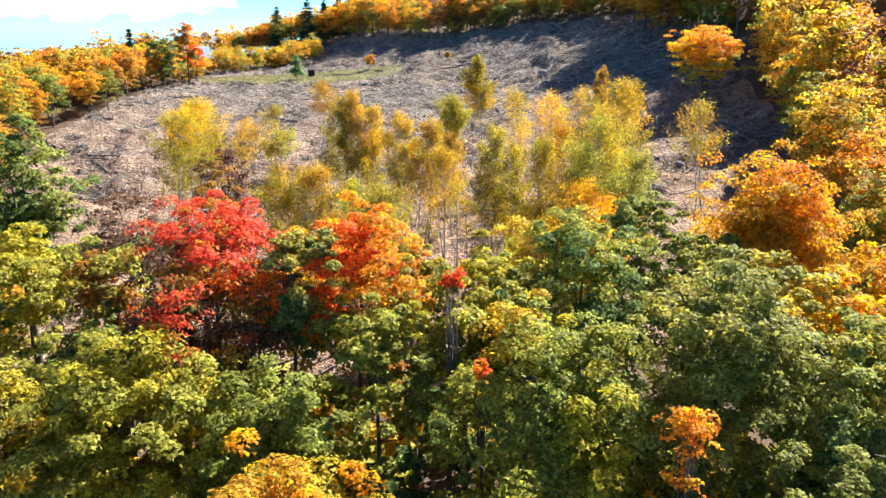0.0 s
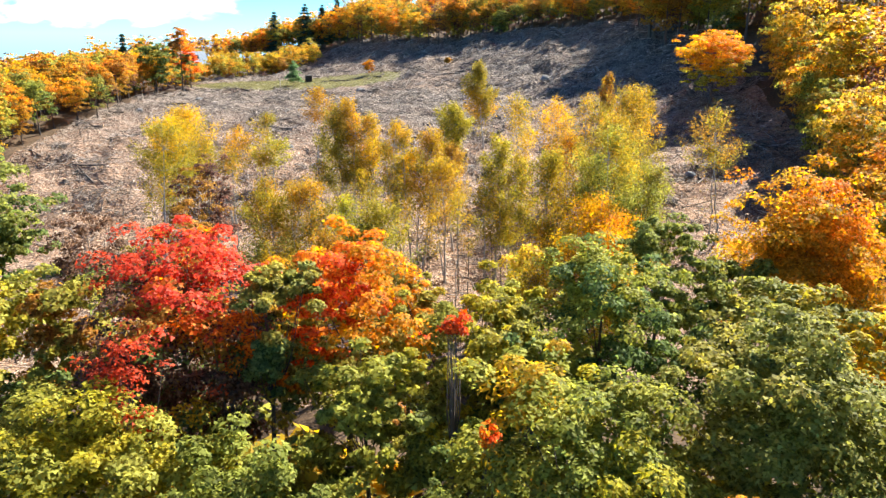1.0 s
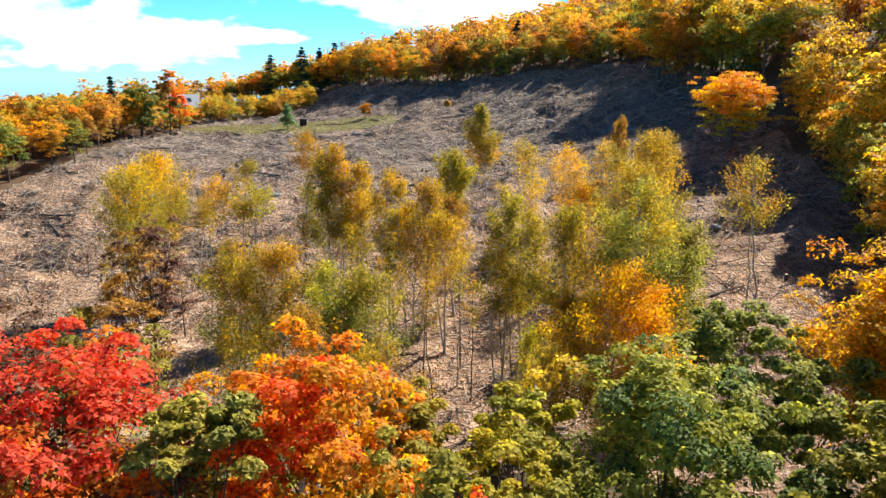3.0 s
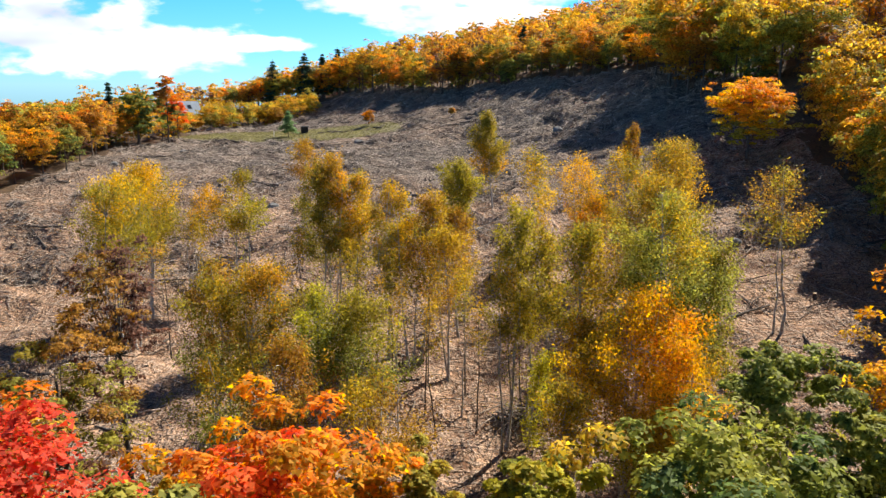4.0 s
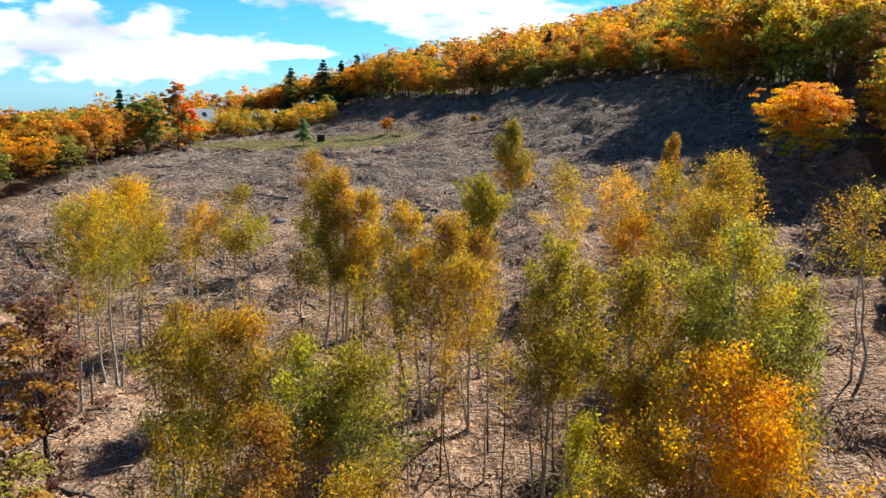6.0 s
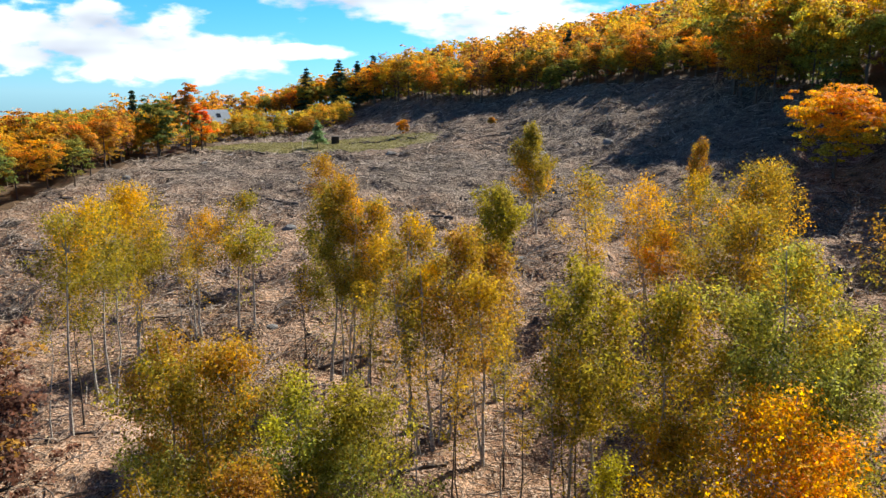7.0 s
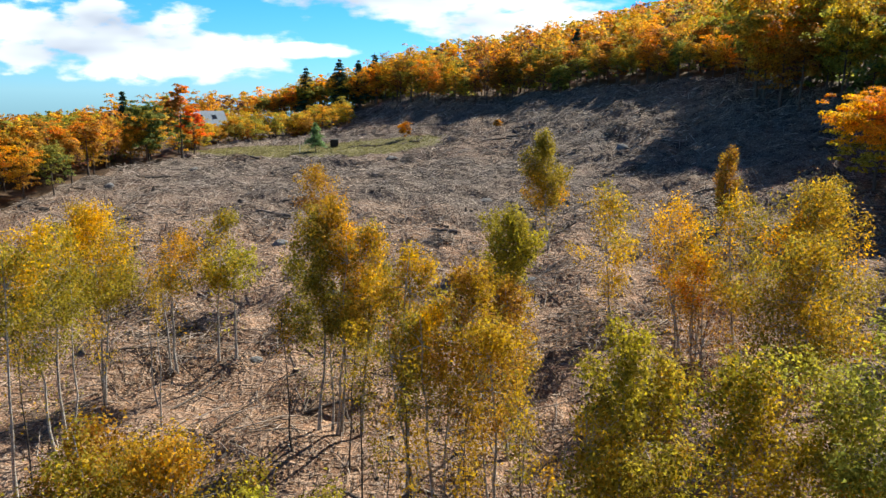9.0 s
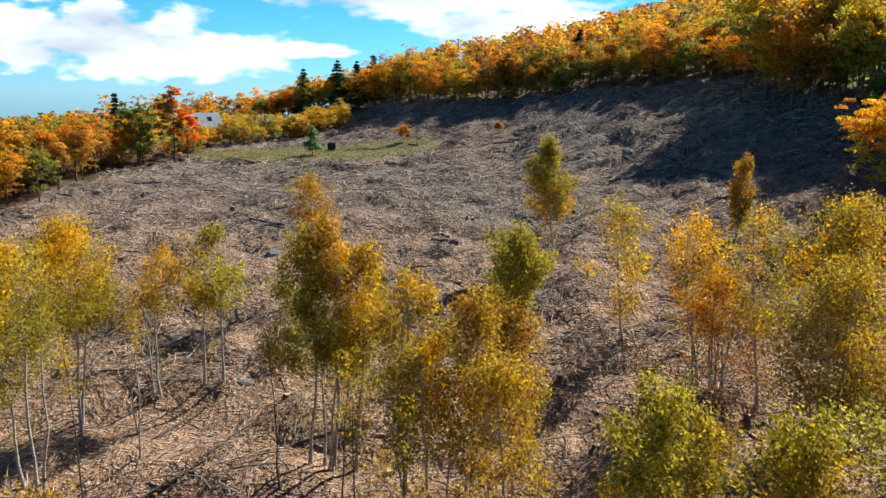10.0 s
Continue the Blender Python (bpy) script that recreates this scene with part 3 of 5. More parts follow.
FRONT = [
    # x, y, top, width, colours, label
    (5.3, 25.0, 13.6, 8.8, [(LI, 0.5, 1), (G, 0, 1), (OL, 0.2, 1), (G, 0, 0.75), (YE, 0.75, 1)], "broad green maple turning yellow at the crown"),
    (12.6, 27.2, 14.9, 8.8, [(G, 0, 1), (G, 0.2, 1), (OL, 0.4, 1), (DG, 0, 0.55), (YE, 0.88, 1)], "broad pale green oak in full leaf"),
    (18.2, 25.2, 13.2, 7.0, [(DG, 0, 0.8), (G, 0, 1), (OL, 0.6, 1)], "dense green oak with a few rusty twigs"),
    (22.0, 46.3, 17.2, 12.0, [(GO, 0.15, 1), (OL, 0, 0.35), (YE, 0.15, 1), (GO, 0.3, 1), (GO, 0.5, 1), (OR, 0.8, 1)], "large golden yellow maple in full autumn colour"),
    (27.5, 40.0, 13.2, 8.0, [(OL, 0, 0.7), (GO, 0.3, 1), (G, 0, 0.5)], "golden green maple beside the large golden one"),
    (15.5, 34.3, 13.4, 6.8, [(DG, 0, 0.8), (OL, 0.3, 1), (G, 0.2, 1), (LI, 0.8, 1)], "olive green maple with yellowing top"),
    (7.8, 36.0, 14.7, 8.2, [(DG, 0, 1), (OL, 0.5, 1), (DG, 0, 0.8), (G, 0.2, 0.9), (OC, 0.88, 1)], "dark green maple tipped with gold"),
    (12.6, 43.4, 14.4, 5.6, [(G, 0.1, 1), (DG, 0, 0.4), (G, 0.3, 1), (OL, 0.4, 1)], "round dark green tree at the edge of the cutting"),
    (1.6, 33.0, 13.9, 6.0, [(LI, 0.3, 1), (OL, 0, 1), (G, 0, 0.6)], "yellow-green maple with thin crown"),
    (-4.2, 35.2, 15.6, 7.8, [(OR, 0.42, 1), (FL, 0.45, 0.85), (OL, 0, 0.58), (GO, 0.5, 1), (OR, 0.5, 1), (GO, 0.45, 0.9), (G, 0, 0.5)], "orange maple with green lower branches"),
    (-6.6, 31.8, 14.6, 4.4, [(G, 0, 1), (OL, 0.5, 1), (DG, 0, 0.7)], "small green maple between red and orange ones"),
    (-11.2, 33.6, 15.9, 9.4, [(RE, 0.76, 1), (DG, 0, 0.72), (BR, 0.1, 0.75), (RU, 0.5, 0.8), (DG, 0, 0.6), (RE, 0.8, 1), (FL, 0.86, 1)], "bright red maple with dark thin lower branches"),
    (-11.2, 27.8, 13.2, 2.8, [(RE, 0.25, 1), (BR, 0, 0.5)], "small red maple under a larger one"),
    (-8.6, 31.4, 12.9, 3.4, [(RE, 0.5, 1), (BR, 0, 0.6), (FL, 0.5, 1)], "low red maple branching out in the shade"),
    (-17.5, 48.8, 13.4, 7.4, [(MO, 0.2, 1), (RU, 0.3, 1), (OL, 0, 0.8), (BR, 0, 0.7)], "thin-leaved tree with russet and olive leaves"),
    (-20.6, 44.6, 14.2, 6.4, [(BR, 0, 1), (BR, 0.2, 1), (DG, 0, 0.5)], "thin tree with purple-brown leaves"),
    (-29.0, 46.5, 17.8, 8.0, [(DG, 0, 1), (G, 0.3, 1), (OL, 0.75, 1)], "tall dark green oak at the wood's edge"),
    (-24.5, 39.0, 12.6, 8.0, [(OL, 0.2, 1), (LI, 0.5, 1), (DG, 0, 0.5)], "olive yellow maple with shaded lower crown"),
    (-18.0, 36.5, 12.2, 6.5, [(OL, 0, 1), (RU, 0.5, 1), (DG, 0, 0.5)], "olive and russet maple beside a red one"),
    (-13.2, 25.8, 12.2, 8.6, [(LI, 0.2, 1), (OL, 0, 1), (YE, 0.7, 1)], "yellow-green maple with a wide layered crown"),
    (-19.8, 24.5, 12.2, 8.2, [(OL, 0, 1), (LI, 0.3, 1), (G, 0, 0.4)], "olive green maple with yellow leaf tips"),
    (-6.2, 25.6, 10.3, 6.8, [(G, 0, 1), (OL, 0.5, 1), (DG, 0, 0.4)], "low green oak in full leaf"),
    (-4.6, 18.8, 9.8, 7.6, [(YE, 0.3, 1), (LI, 0, 0.8), (GO, 0.6, 1)], "yellow maple low in the wood"),
    (9.0, 20.6, 11.9, 2.1, [(OR, 0.0, 1), (GO, 0.3, 1), (OR, 0, 1), (OL, 0, 0.5)], "slim orange maple between green crowns"),
    (1.0, 28.8, 13.8, 1.35, [(FL, 0.0, 1), (FL, 0.3, 1), (OL, 0, 0.5)], "very slim red maple sapling with bare trunk"),
    (2.3, 26.6, 10.6, 0.9, [(FL, 0.3, 1), (OR, 0, 1)], "slim orange-red maple sapling"),
    (4.6, 30.5, 12.2, 5.0, [(DG, 0, 1), (OL, 0.5, 1)], "dark green tree in the shade of its neighbours"),
    (-2.5, 29.6, 12.2, 5.5, [(OL, 0.2, 1), (G, 0, 0.8), (LI, 0.7, 1)], "olive green maple below an orange one"),
    (-17.0, 30.0, 10.4, 6.0, [(DG, 0, 1), (OL, 0.6, 1)], "dark green tree low in the wood"),
    (14.5, 21.0, 10.2, 6.2, [(DG, 0, 1), (G, 0.4, 1)], "dark green oak low in the wood"),
    (20.5, 33.0, 12.6, 7.0, [(OL, 0.2, 1), (G, 0, 0.7), (GO, 0.6, 1)], "green maple beginning to turn gold"),
    (3.5, 41.0, 10.8, 4.6, [(OL, 0, 1), (LI, 0.5, 1)], "small yellow-green tree at the edge of the cutting"),
    (-1.5, 40.5, 11.4, 4.6, [(LI, 0.4, 1), (OL, 0, 1), (GO, 0.7, 1)], "small yellow maple at the edge of the cutting"),
    (16.5, 44.0, 11.5, 4.4, [(G, 0, 1), (OL, 0.4, 1), (YE, 0.8, 1)], "small green tree beside the golden maple"),
    # low growth added over sunlit floor, its dark leaves in place of shade
    (1.4, 20.8, 6.0, 4.6, [(DG, 0, 1), (OL, 0.5, 1)], "low dark tree added to hide lit floor under the green maples"),
    (-2.4, 22.0, 5.2, 4.2, [(DG, 0, 1), (OL, 0.6, 1)], "low dark green sapling added to hide lit floor under the maples"),
    (-1.2, 25.2, 6.8, 4.6, [(DG, 0, 1), (G, 0.5, 1)], "low dark green tree added to fill a shaded gap in the wood"),
    (0.8, 43.2, -0.6, 4.4, [(DG, 0, 1), (OL, 0.6, 1)], "low dark green bush added to fill a shaded gap at the edge"),
    (-0.9, 46.8, -0.9, 4.2, [(DG, 0, 1), (G, 0.5, 1)], "low green bush added to fill a shaded gap by the cutting"),
    (-3.4, 47.6, 0.2, 4.4, [(OL, 0, 1), (DG, 0, 0.7), (RU, 0.6, 1)], "low olive bush added to fill a shaded gap by the cutting"),
    (1.2, 38.6, 0.4, 4.6, [(DG, 0, 1), (OL, 0.7, 1)], "low dark bush added to fill a shaded gap in the wood"),
    (-16.8, 53.4, 15.6, 5.6, [(BR, 0, 1), (RU, 0.3, 1), (BR, 0.2, 1)], "thin brown-leaved tree at the edge of the cutting"),
    (-8.5, 40.5, 10.2, 4.6, [(OL, 0, 1), (YE, 0.6, 1)], "small olive tree at the edge of the cutting"),
]
THIN = {14: 8200, 15: 5200, 41: 4200}
CLOSE = {3, 6, 7, 8, 9, 10, 11}  # those that the way leads over
NEAR = {i for i, f in enumerate(FRONT) if f[1] < 28.7 and f[3] > 5 and f[2] > 9}  # the first crowns below the way
CLOSE |= {i for i, f in enumerate(FRONT) if abs(f[0]) < 13 and f[1] > 38}
for i, (x, y, top, width, mats, label) in enumerate(FRONT):
    near, close, thin, golden, slim = i in NEAR, i in CLOSE, i in THIN, i == 3, width < 3
    many = THIN.get(i, 1500 + 165 * width ** 2) if not slim else 330 * width
    tree("maple_tree" if "maple" in label else "oak_tree" if "oak" in label else "broadleaf_tree", x, y, top, width, mats, label, 100 + i,
         leaves=int(min(many, 12500) * (4.6 if golden else 3.2 if near else 2.8 if close else 1.7)),
         leaf=0.15 if thin or width <= 4 else 0.175 if golden else 0.17 if near else 0.175 if close else 0.225,
         clumps=150 if thin else int(40 + (3.6 if width > 4 else 8) * width ** 2), bare=0.36, branches=40 if thin else 16, squash=0.7, spread=0.16 if width <= 4 else 0.08,
         slimness=1.1 if width < 2 else 2.4 if slim else 1.4, lumpy=0.65 if near or golden else 0.7 if slim else 0.5, gather=0.3 if thin else 0.62 if golden else 0.76, per_bough=13 if golden else 10,
         category="tree", group="trees of the wood")

# birches and other trees left in the cutting
BIRCHES = [
    # x, y, top, foot of the crown, width, lean, colours, stems, fullness
    (-31.5, 80.6, 15.2, 9.4, 4.3, 0.058, [(BI, 0.3, 1), (MO, 0, 1), (GO, 0.3, 1)], 1, 0.8),
    (-31.4, 86.2, 15.6, 8.2, 5.5, -0.016, [(BI, 0.2, 1), (MO, 0, 0.8), (GO, 0.4, 1)], 2, 0.9),
    (-32.9, 94.0, 15.7, 7.7, 7.1, -0.004, [(BI, 0.3, 1), (GO, 0.5, 1), (MO, 0, 1)], 1, 1),
    (-32.9, 87.0, 10.3, 4.7, 4.5, -0.065, [(MO, 0, 1), (BI, 0.3, 1)], 1, 0.45),
    (-34.0, 95.9, 12.2, 6.7, 5.4, 0.09, [(MO, 0, 1), (BI, 0.3, 1)], 1, 0.6),
    (-29.2, 99.7, 12.8, 6.9, 4.3, 0.07, [(BI, 0.3, 1), (GO, 0.4, 1), (MO, 0, 1)], 2, 0.6),
    (-25.7, 100.6, 14.5, 7.1, 4.1, 0.07, [(BI, 0.2, 1), (MO, 0, 1), (LI, 0, 0.5)], 1, 0.7),
    (-24.1, 100.8, 11.0, 7.4, 3.7, 0.09, [(LI, 0, 1), (MO, 0, 1)], 1, 0.5),
    (-13.5, 89.3, 16.6, 6.5, 4.1, -0.002, [(MO, 0, 1), (G, 0, 0.6), (BI, 0.6, 1)], 2, 1),
    (-11.8, 89.1, 17.7, 7.3, 4.3, -0.003, [(MO, 0, 1), (BI, 0.3, 1), (GO, 0.5, 1)], 2, 1),
    (-10.3, 89.4, 15.8, 5.9, 4.2, 0.047, [(BI, 0.3, 1), (MO, 0, 1), (GO, 0.3, 0.9)], 1, 1),
    (-21.4, 118.7, 16.7, 11.6, 4.4, 0.044, [(RU, 0.2, 1), (BI, 0.3, 1)], 1, 0.8),
    (-5.6, 81.8, 15.7, 7.5, 4.3, -0.006, [(GO, 0.3, 1), (BI, 0, 1), (MO, 0, 0.7), (RU, 0.2, 0.8)], 2, 0.9),
    (-2.9, 81.0, 15.1, 6.8, 3.8, 0.061, [(BI, 0.3, 1), (RU, 0.2, 1), (MO, 0, 0.7)], 2, 0.9),
    (1.1, 89.5, 17.0, 11.3, 4.1, -0.06, [(LI, 0, 1), (MO, 0, 1), (YE, 0.5, 1)], 1, 1.7),
    (0.5, 86.0, 12.9, 4.7, 4.2, -0.056, [(BI, 0.2, 1), (RU, 0.2, 0.9), (MO, 0, 0.8)], 1, 0.7),
    (-0.3, 78.1, 12.4, 5.5, 4.8, -0.038, [(MO, 0, 1), (BI, 0.3, 1), (RU, 0, 0.7)], 2, 0.7),
    (-3.8, 79.0, 12.7, 5.8, 3.7, -0.09, [(MO, 0, 1), (BI, 0.3, 1), (GO, 0.5, 1)], 2, 0.55),
    (4.1, 66.8, 16.4, 6.3, 3.4, 0.01, [(LI, 0.3, 1), (MO, 0, 1), (BI, 0.3, 1), (MO, 0, 0.6)], 2, 0.9),
    (5.9, 68.6, 14.6, 6.1, 3.4, 0.022, [(BI, 0.3, 1), (MO, 0, 1), (LI, 0, 1)], 1, 0.75),
    (9.0, 66.3, 15.4, 5.8, 4.7, 0.018, [(MO, 0, 1), (BI, 0.4, 1), (RU, 0.1, 0.8)], 2, 0.95),
    (7.9, 64.0, 9.6, 0.9, 3.3, 0.054, [(MO, 0, 1), (BI, 0.3, 1)], 1, 0.6),
    (10.6, 59.5, 12.8, 3.0, 7.5, 0.09, [(GO, 0.45, 1), (OR, 0.55, 1), (BI, 0, 0.7), (GO, 0.3, 1), (RU, 0, 0.5)], 3, 1),
    (12.7, 56.0, 11.0, 3.0, 4.6, -0.025, [(OR, 0.5, 1), (GO, 0.3, 1), (BI, 0, 0.7)], 2, 0.9),
    (14.4, 65.5, 17.5, 7.8, 5.4, -0.026, [(MO, 0.2, 1), (OL, 0.3, 1), (G, 0, 0.6), (BI, 0.5, 1)], 2, 1.15),
    (17.3, 67.8, 14.2, 3.9, 5.0, 0.032, [(MO, 0, 1), (OL, 0.4, 1), (G, 0, 0.8)], 2, 1.1),
    (17.6, 84.3, 16.7, 7.7, 6.6, 0.06, [(MO, 0, 1), (BI, 0.3, 1)], 1, 1),
    (20.5, 91.5, 19.4, 9.3, 6.7, 0.047, [(BI, 0.3, 1), (MO, 0, 1), (GO, 0.3, 0.8)], 3, 0.8),
    (24.2, 95.4, 18.7, 11.2, 2.9, -0.029, [(BI, 0.3, 1), (MO, 0, 1)], 2, 0.8),
    (17.8, 94.7, 18.1, 8.8, 4.3, -0.075, [(BI, 0.3, 1), (MO, 0.2, 0.9), (GO, 0.3, 1)], 1, 0.5),
    (14.3, 97.5, 17.3, 7.5, 5.1, -0.09, [(RU, 0.2, 1), (GO, 0.5, 1), (BI, 0, 0.6)], 2, 0.5),
    (15.0, 96.6, 12.6, 8.0, 4.4, -0.009, [(OR, 0.3, 1), (RU, 0, 1), (GO, 0.4, 1)], 3, 0.6),
    (15.3, 95.1, 9.5, 2.5, 7.8, 0.09, [(BR, 0, 1), (RU, 0.2, 1)], 3, 0.3),
    (9.8, 104.6, 17.5, 6.9, 5.1, -0.09, [(BI, 0.2, 1), (YE, 0.2, 0.8), (MO, 0.4, 1)], 1, 0.4),
    (5.1, 125.5, 20.6, 11.6, 4.5, -0.066, [(MO, 0, 1), (MO, 0.2, 1), (BI, 0, 0.6), (GO, 0, 0.35)], 1, 1.7),
    (25.0, 125.9, 19.1, 11.1, 2.9, 0.032, [(BI, 0.3, 1), (RU, 0.2, 1), (MO, 0, 0.7)], 1, 1.5),
    (28.9, 80.6, 17.9, 11.2, 4.8, -0.09, [(MO, 0, 1), (RU, 0.2, 1), (BI, 0.3, 1)], 2, 0.5),
    (-13.7, 62.4, 12.9, 4.5, 4.1, -0.09, [(BI, 0.5, 1), (MO, 0, 1), (RU, 0.3, 0.8), (G, 0, 0.5)], 2, 1),
    (-11.9, 61.6, 13.2, 5.3, 4.2, 0.026, [(BI, 0.5, 1), (MO, 0, 1), (GO, 0.6, 1), (G, 0, 0.6)], 2, 1),
    (-8.0, 60.0, 12.1, 5.7, 3.4, -0.002, [(MO, 0.4, 1), (G, 0, 0.7), (LI, 0.5, 1)], 1, 1),
    (-5.3, 61.0, 11.7, 4.6, 4.3, -0.007, [(LI, 0.5, 1), (MO, 0.3, 1), (G, 0, 0.7)], 2, 1),
    (-9.1, 56.0, 10.3, 4.2, 3.9, 0.016, [(BI, 0.4, 1), (RU, 0, 1), (MO, 0, 0.7)], 2, 0.8),
    (-3.8, 54.5, 8.8, 3.3, 4.8, -0.009, [(RU, 0, 1), (BR, 0, 0.5), (BI, 0.5, 1)], 2, 0.75),
    (-12.6, 57.0, 8.8, 3.5, 3.7, -0.076, [(MO, 0, 1), (G, 0, 0.6), (BI, 0.5, 1)], 2, 0.6),
    (-16.4, 63.5, 12.5, 8.2, 3.1, 0.09, [(BI, 0.3, 1), (RU, 0.2, 1), (MO, 0, 0.7)], 1, 0.6),
    (6.2, 56.0, 8.1, 2.8, 3.5, 0.035, [(MO, 0, 1), (BI, 0.3, 1)], 2, 0.7),
    (11.4, 55.0, 7.2, 2.2, 5.1, 0.052, [(MO, 0, 1), (BI, 0.4, 1)], 2, 0.8),
    (5.8, 67.0, 5.9, -2.3, 2.7, 0.09, [(LI, 0, 1), (LI, 0, 1)], 1, 0.5),
]
TONES = {BI: "old gold", MO: "olive green", GO: "golden orange", LI: "yellow-green", RU: "russet", G: "green", OR: "orange", BR: "brown"}
for i, (x, y, top, low, width, lean, mats, stems, full) in enumerate(BIRCHES):
    birch(x, y, top, low, width, lean, mats, stems, full, 300 + i,
          f"{'forked ' if stems > 1 else ''}slender birch with {'thin ' if full < 0.65 else ''}{TONES[mats[0][0]]} leaves in the cutting")
# thin young birches, hardly in leaf, round the older ones
SAPLINGS = [(-4.0, 71.0, 9.5), (-2.0, 72.6, 10.5), (-1.0, 68.8, 8.8), (0.9, 71.6, 10.2), (2.0, 69.4, 9.0), (4.7, 70.4, 9.6), (-6.2, 73.4, 9.4), (-5.0, 76.2, 10.8), (5.6, 72.4, 8.6), (-33.0, 80.4, 9.0),
            (-27.4, 85.0, 9.8), (-31.6, 82.4, 10.0), (-26.2, 90.2, 10.4), (-14.6, 86.0, 10.6), (-10.2, 84.6, 9.8), (-28.6, 94.6, 10.6), (1.2, 75.6, 10.0), (-8.2, 78.6, 9.6)]
for i, (x, y, top) in enumerate(SAPLINGS):
    birch(x, y, top, top - 4.2, 1.6 + 0.3 * math.sin(i), 0.04 * math.sin(i * 2.3), [(BI, 0, 1), (MO, 0, 0.6)], 1, 0.22, 450 + i, "thin young birch pole with few yellow leaves", r0=0.065, bark=BARK if i % 3 else None)
tree("maple_tree", 43.7, 131.0, 25.4, 12.2, [(LI, 0, 0.4), (OR, 0.4, 1), (GO, 0.3, 0.8), (OR, 0.5, 1), (OL, 0, 0.36)], "orange maple standing alone, green below, with flat spreading boughs", 401,
     leaves=26000, leaf=0.24, clumps=300, bare=0.2, spread=0.085, squash=0.42, gather=0.35, lumpy=0.12, per_bough=10)

# ---- woods round the cutting ----
def template(kind, tall, width, mats, seed, label, full=1.0):
    """A forest tree 13 m high, once in fine leaf for the front row and once in coarser leaf for the rows behind."""
    return [tree(kind, 0, 0, tall, width, mats, label, seed, leaves=int(n * full), leaf=leaf, clumps=130, bare=0.24, branches=10, spread=0.125, lumpy=0.22,
                 category="tree", group="trees round the cutting", z=0.0, slimness=3.0, gather=0.3) for n, leaf in ((5200, 0.285), (2400, 0.4))]


KINDS = {
    "orange": template("maple_tree", 13, 8.2, [(AM, 0.3, 1), (OR, 0.6, 1), (OC, 0, 1), (RU, 0, 0.6)], 501, "orange maple at the forest's edge"),
    "gold": template("maple_tree", 13, 7.8, [(OC, 0.3, 1), (GO, 0.7, 1), (OL, 0, 0.7)], 502, "golden maple at the forest's edge"),
    "olive": template("broadleaf_tree", 13, 7.4, [(OL, 0, 1), (OC, 0.5, 1), (G, 0, 0.6)], 503, "olive green tree turning yellow in the forest"),
    "green": template("oak_tree", 13, 7.6, [(G, 0, 1), (DG, 0, 0.7), (OL, 0.5, 1)], 504, "dark green oak in the forest"),
    "rust": template("broadleaf_tree", 13, 7.0, [(RU, 0, 1), (AM, 0.6, 1), (BR, 0, 0.5)], 505, "russet brown tree in the forest", 0.85),
    "flame": template("maple_tree", 13, 7.4, [(OR, 0.5, 1), (AM, 0, 1), (FL, 0.7, 1)], 506, "red-orange maple at the forest's edge"),
    "lime": template("birch_tree", 13, 5.8, [(LI, 0, 1), (OC, 0.3, 1), (OL, 0, 0.6)], 507, "yellow-green birch at the forest's edge", 0.85),
    "bare": template("broadleaf_tree", 13, 6.4, [(BR, 0, 1), (RU, 0.4, 1)], 508, "nearly bare grey-brown tree in the forest", 0.4),
}
USED = set()


def plant(kind, x, y, tall, turn, wide=1.0, coarse=0):
    """A copy of a template tree, tall metres high."""
    m = pose(x, y, at(x, y) - 0.1, 0, 0, turn) @ Matrix.Diagonal((tall / 13 * wide, tall / 13 * wide, tall / 13, 1))
    model = KINDS[kind][coarse]
    if model in USED:
        return copy_thing(model, m)
    USED.add(model)
    model.matrix_basis = m
    return model


def edge_row(line, kinds, step, depth, rows, seed, tall=(11.5, 15.5), first=1.0):
    """Trees along a line of the plan, in rows that lie depth metres apart behind it (to the line's left)."""
    rng = np.random.default_rng(seed)
    p = np.array(line, float)
    seg = np.linalg.norm(np.diff(p, axis=0), axis=1)
    run = np.concatenate([[0], np.cumsum(seg)])
    k = 0
    for row in range(rows):
        s = rng.uniform(0, step)
        while s < run[-1]:
            x, y = np.interp(s, run, p[:, 0]), np.interp(s, run, p[:, 1])
            x2, y2 = np.interp(min(s + 1, run[-1]), run, p[:, 0]), np.interp(min(s + 1, run[-1]), run, p[:, 1])
            x1, y1 = np.interp(max(s - 1, 0), run, p[:, 0]), np.interp(max(s - 1, 0), run, p[:, 1])
            n = np.array([-(y2 - y1), x2 - x1])
            n /= np.linalg.norm(n) + 1e-9
            d = row * depth + rng.uniform(0, depth * 0.6)
            plant(kinds[int(rng.integers(len(kinds)))], x + n[0] * d, y + n[1] * d, rng.uniform(*tall) * (first if row == 0 else 1), rng.uniform(0, 360), rng.uniform(0.85, 1.15), int(row > 0))
            s += step * rng.uniform(0.75, 1.3)
            k += 1


LEFT_EDGE = [(-65, 98), (-71, 116), (-71, 134), (-69, 150), (-71, 168), (-72, 188), (-78, 200)]
BACK_EDGE = [(-88, 296), (-66, 300), (-50, 296), (-25, 259), (-5, 241), (6, 236), (16, 231), (27, 219), (36, 206), (44, 194), (44, 184)]
RIGHT_EDGE = [(44, 184), (43, 173), (47, 161), (60, 150), (53, 126), (47, 103), (42, 84), (39, 66), (34, 52)]
edge_row(LEFT_EDGE, ["orange", "rust", "olive", "rust", "green", "rust", "orange", "olive", "green"], 5.0, 5.5, 4, 601, (9.5, 12.8))
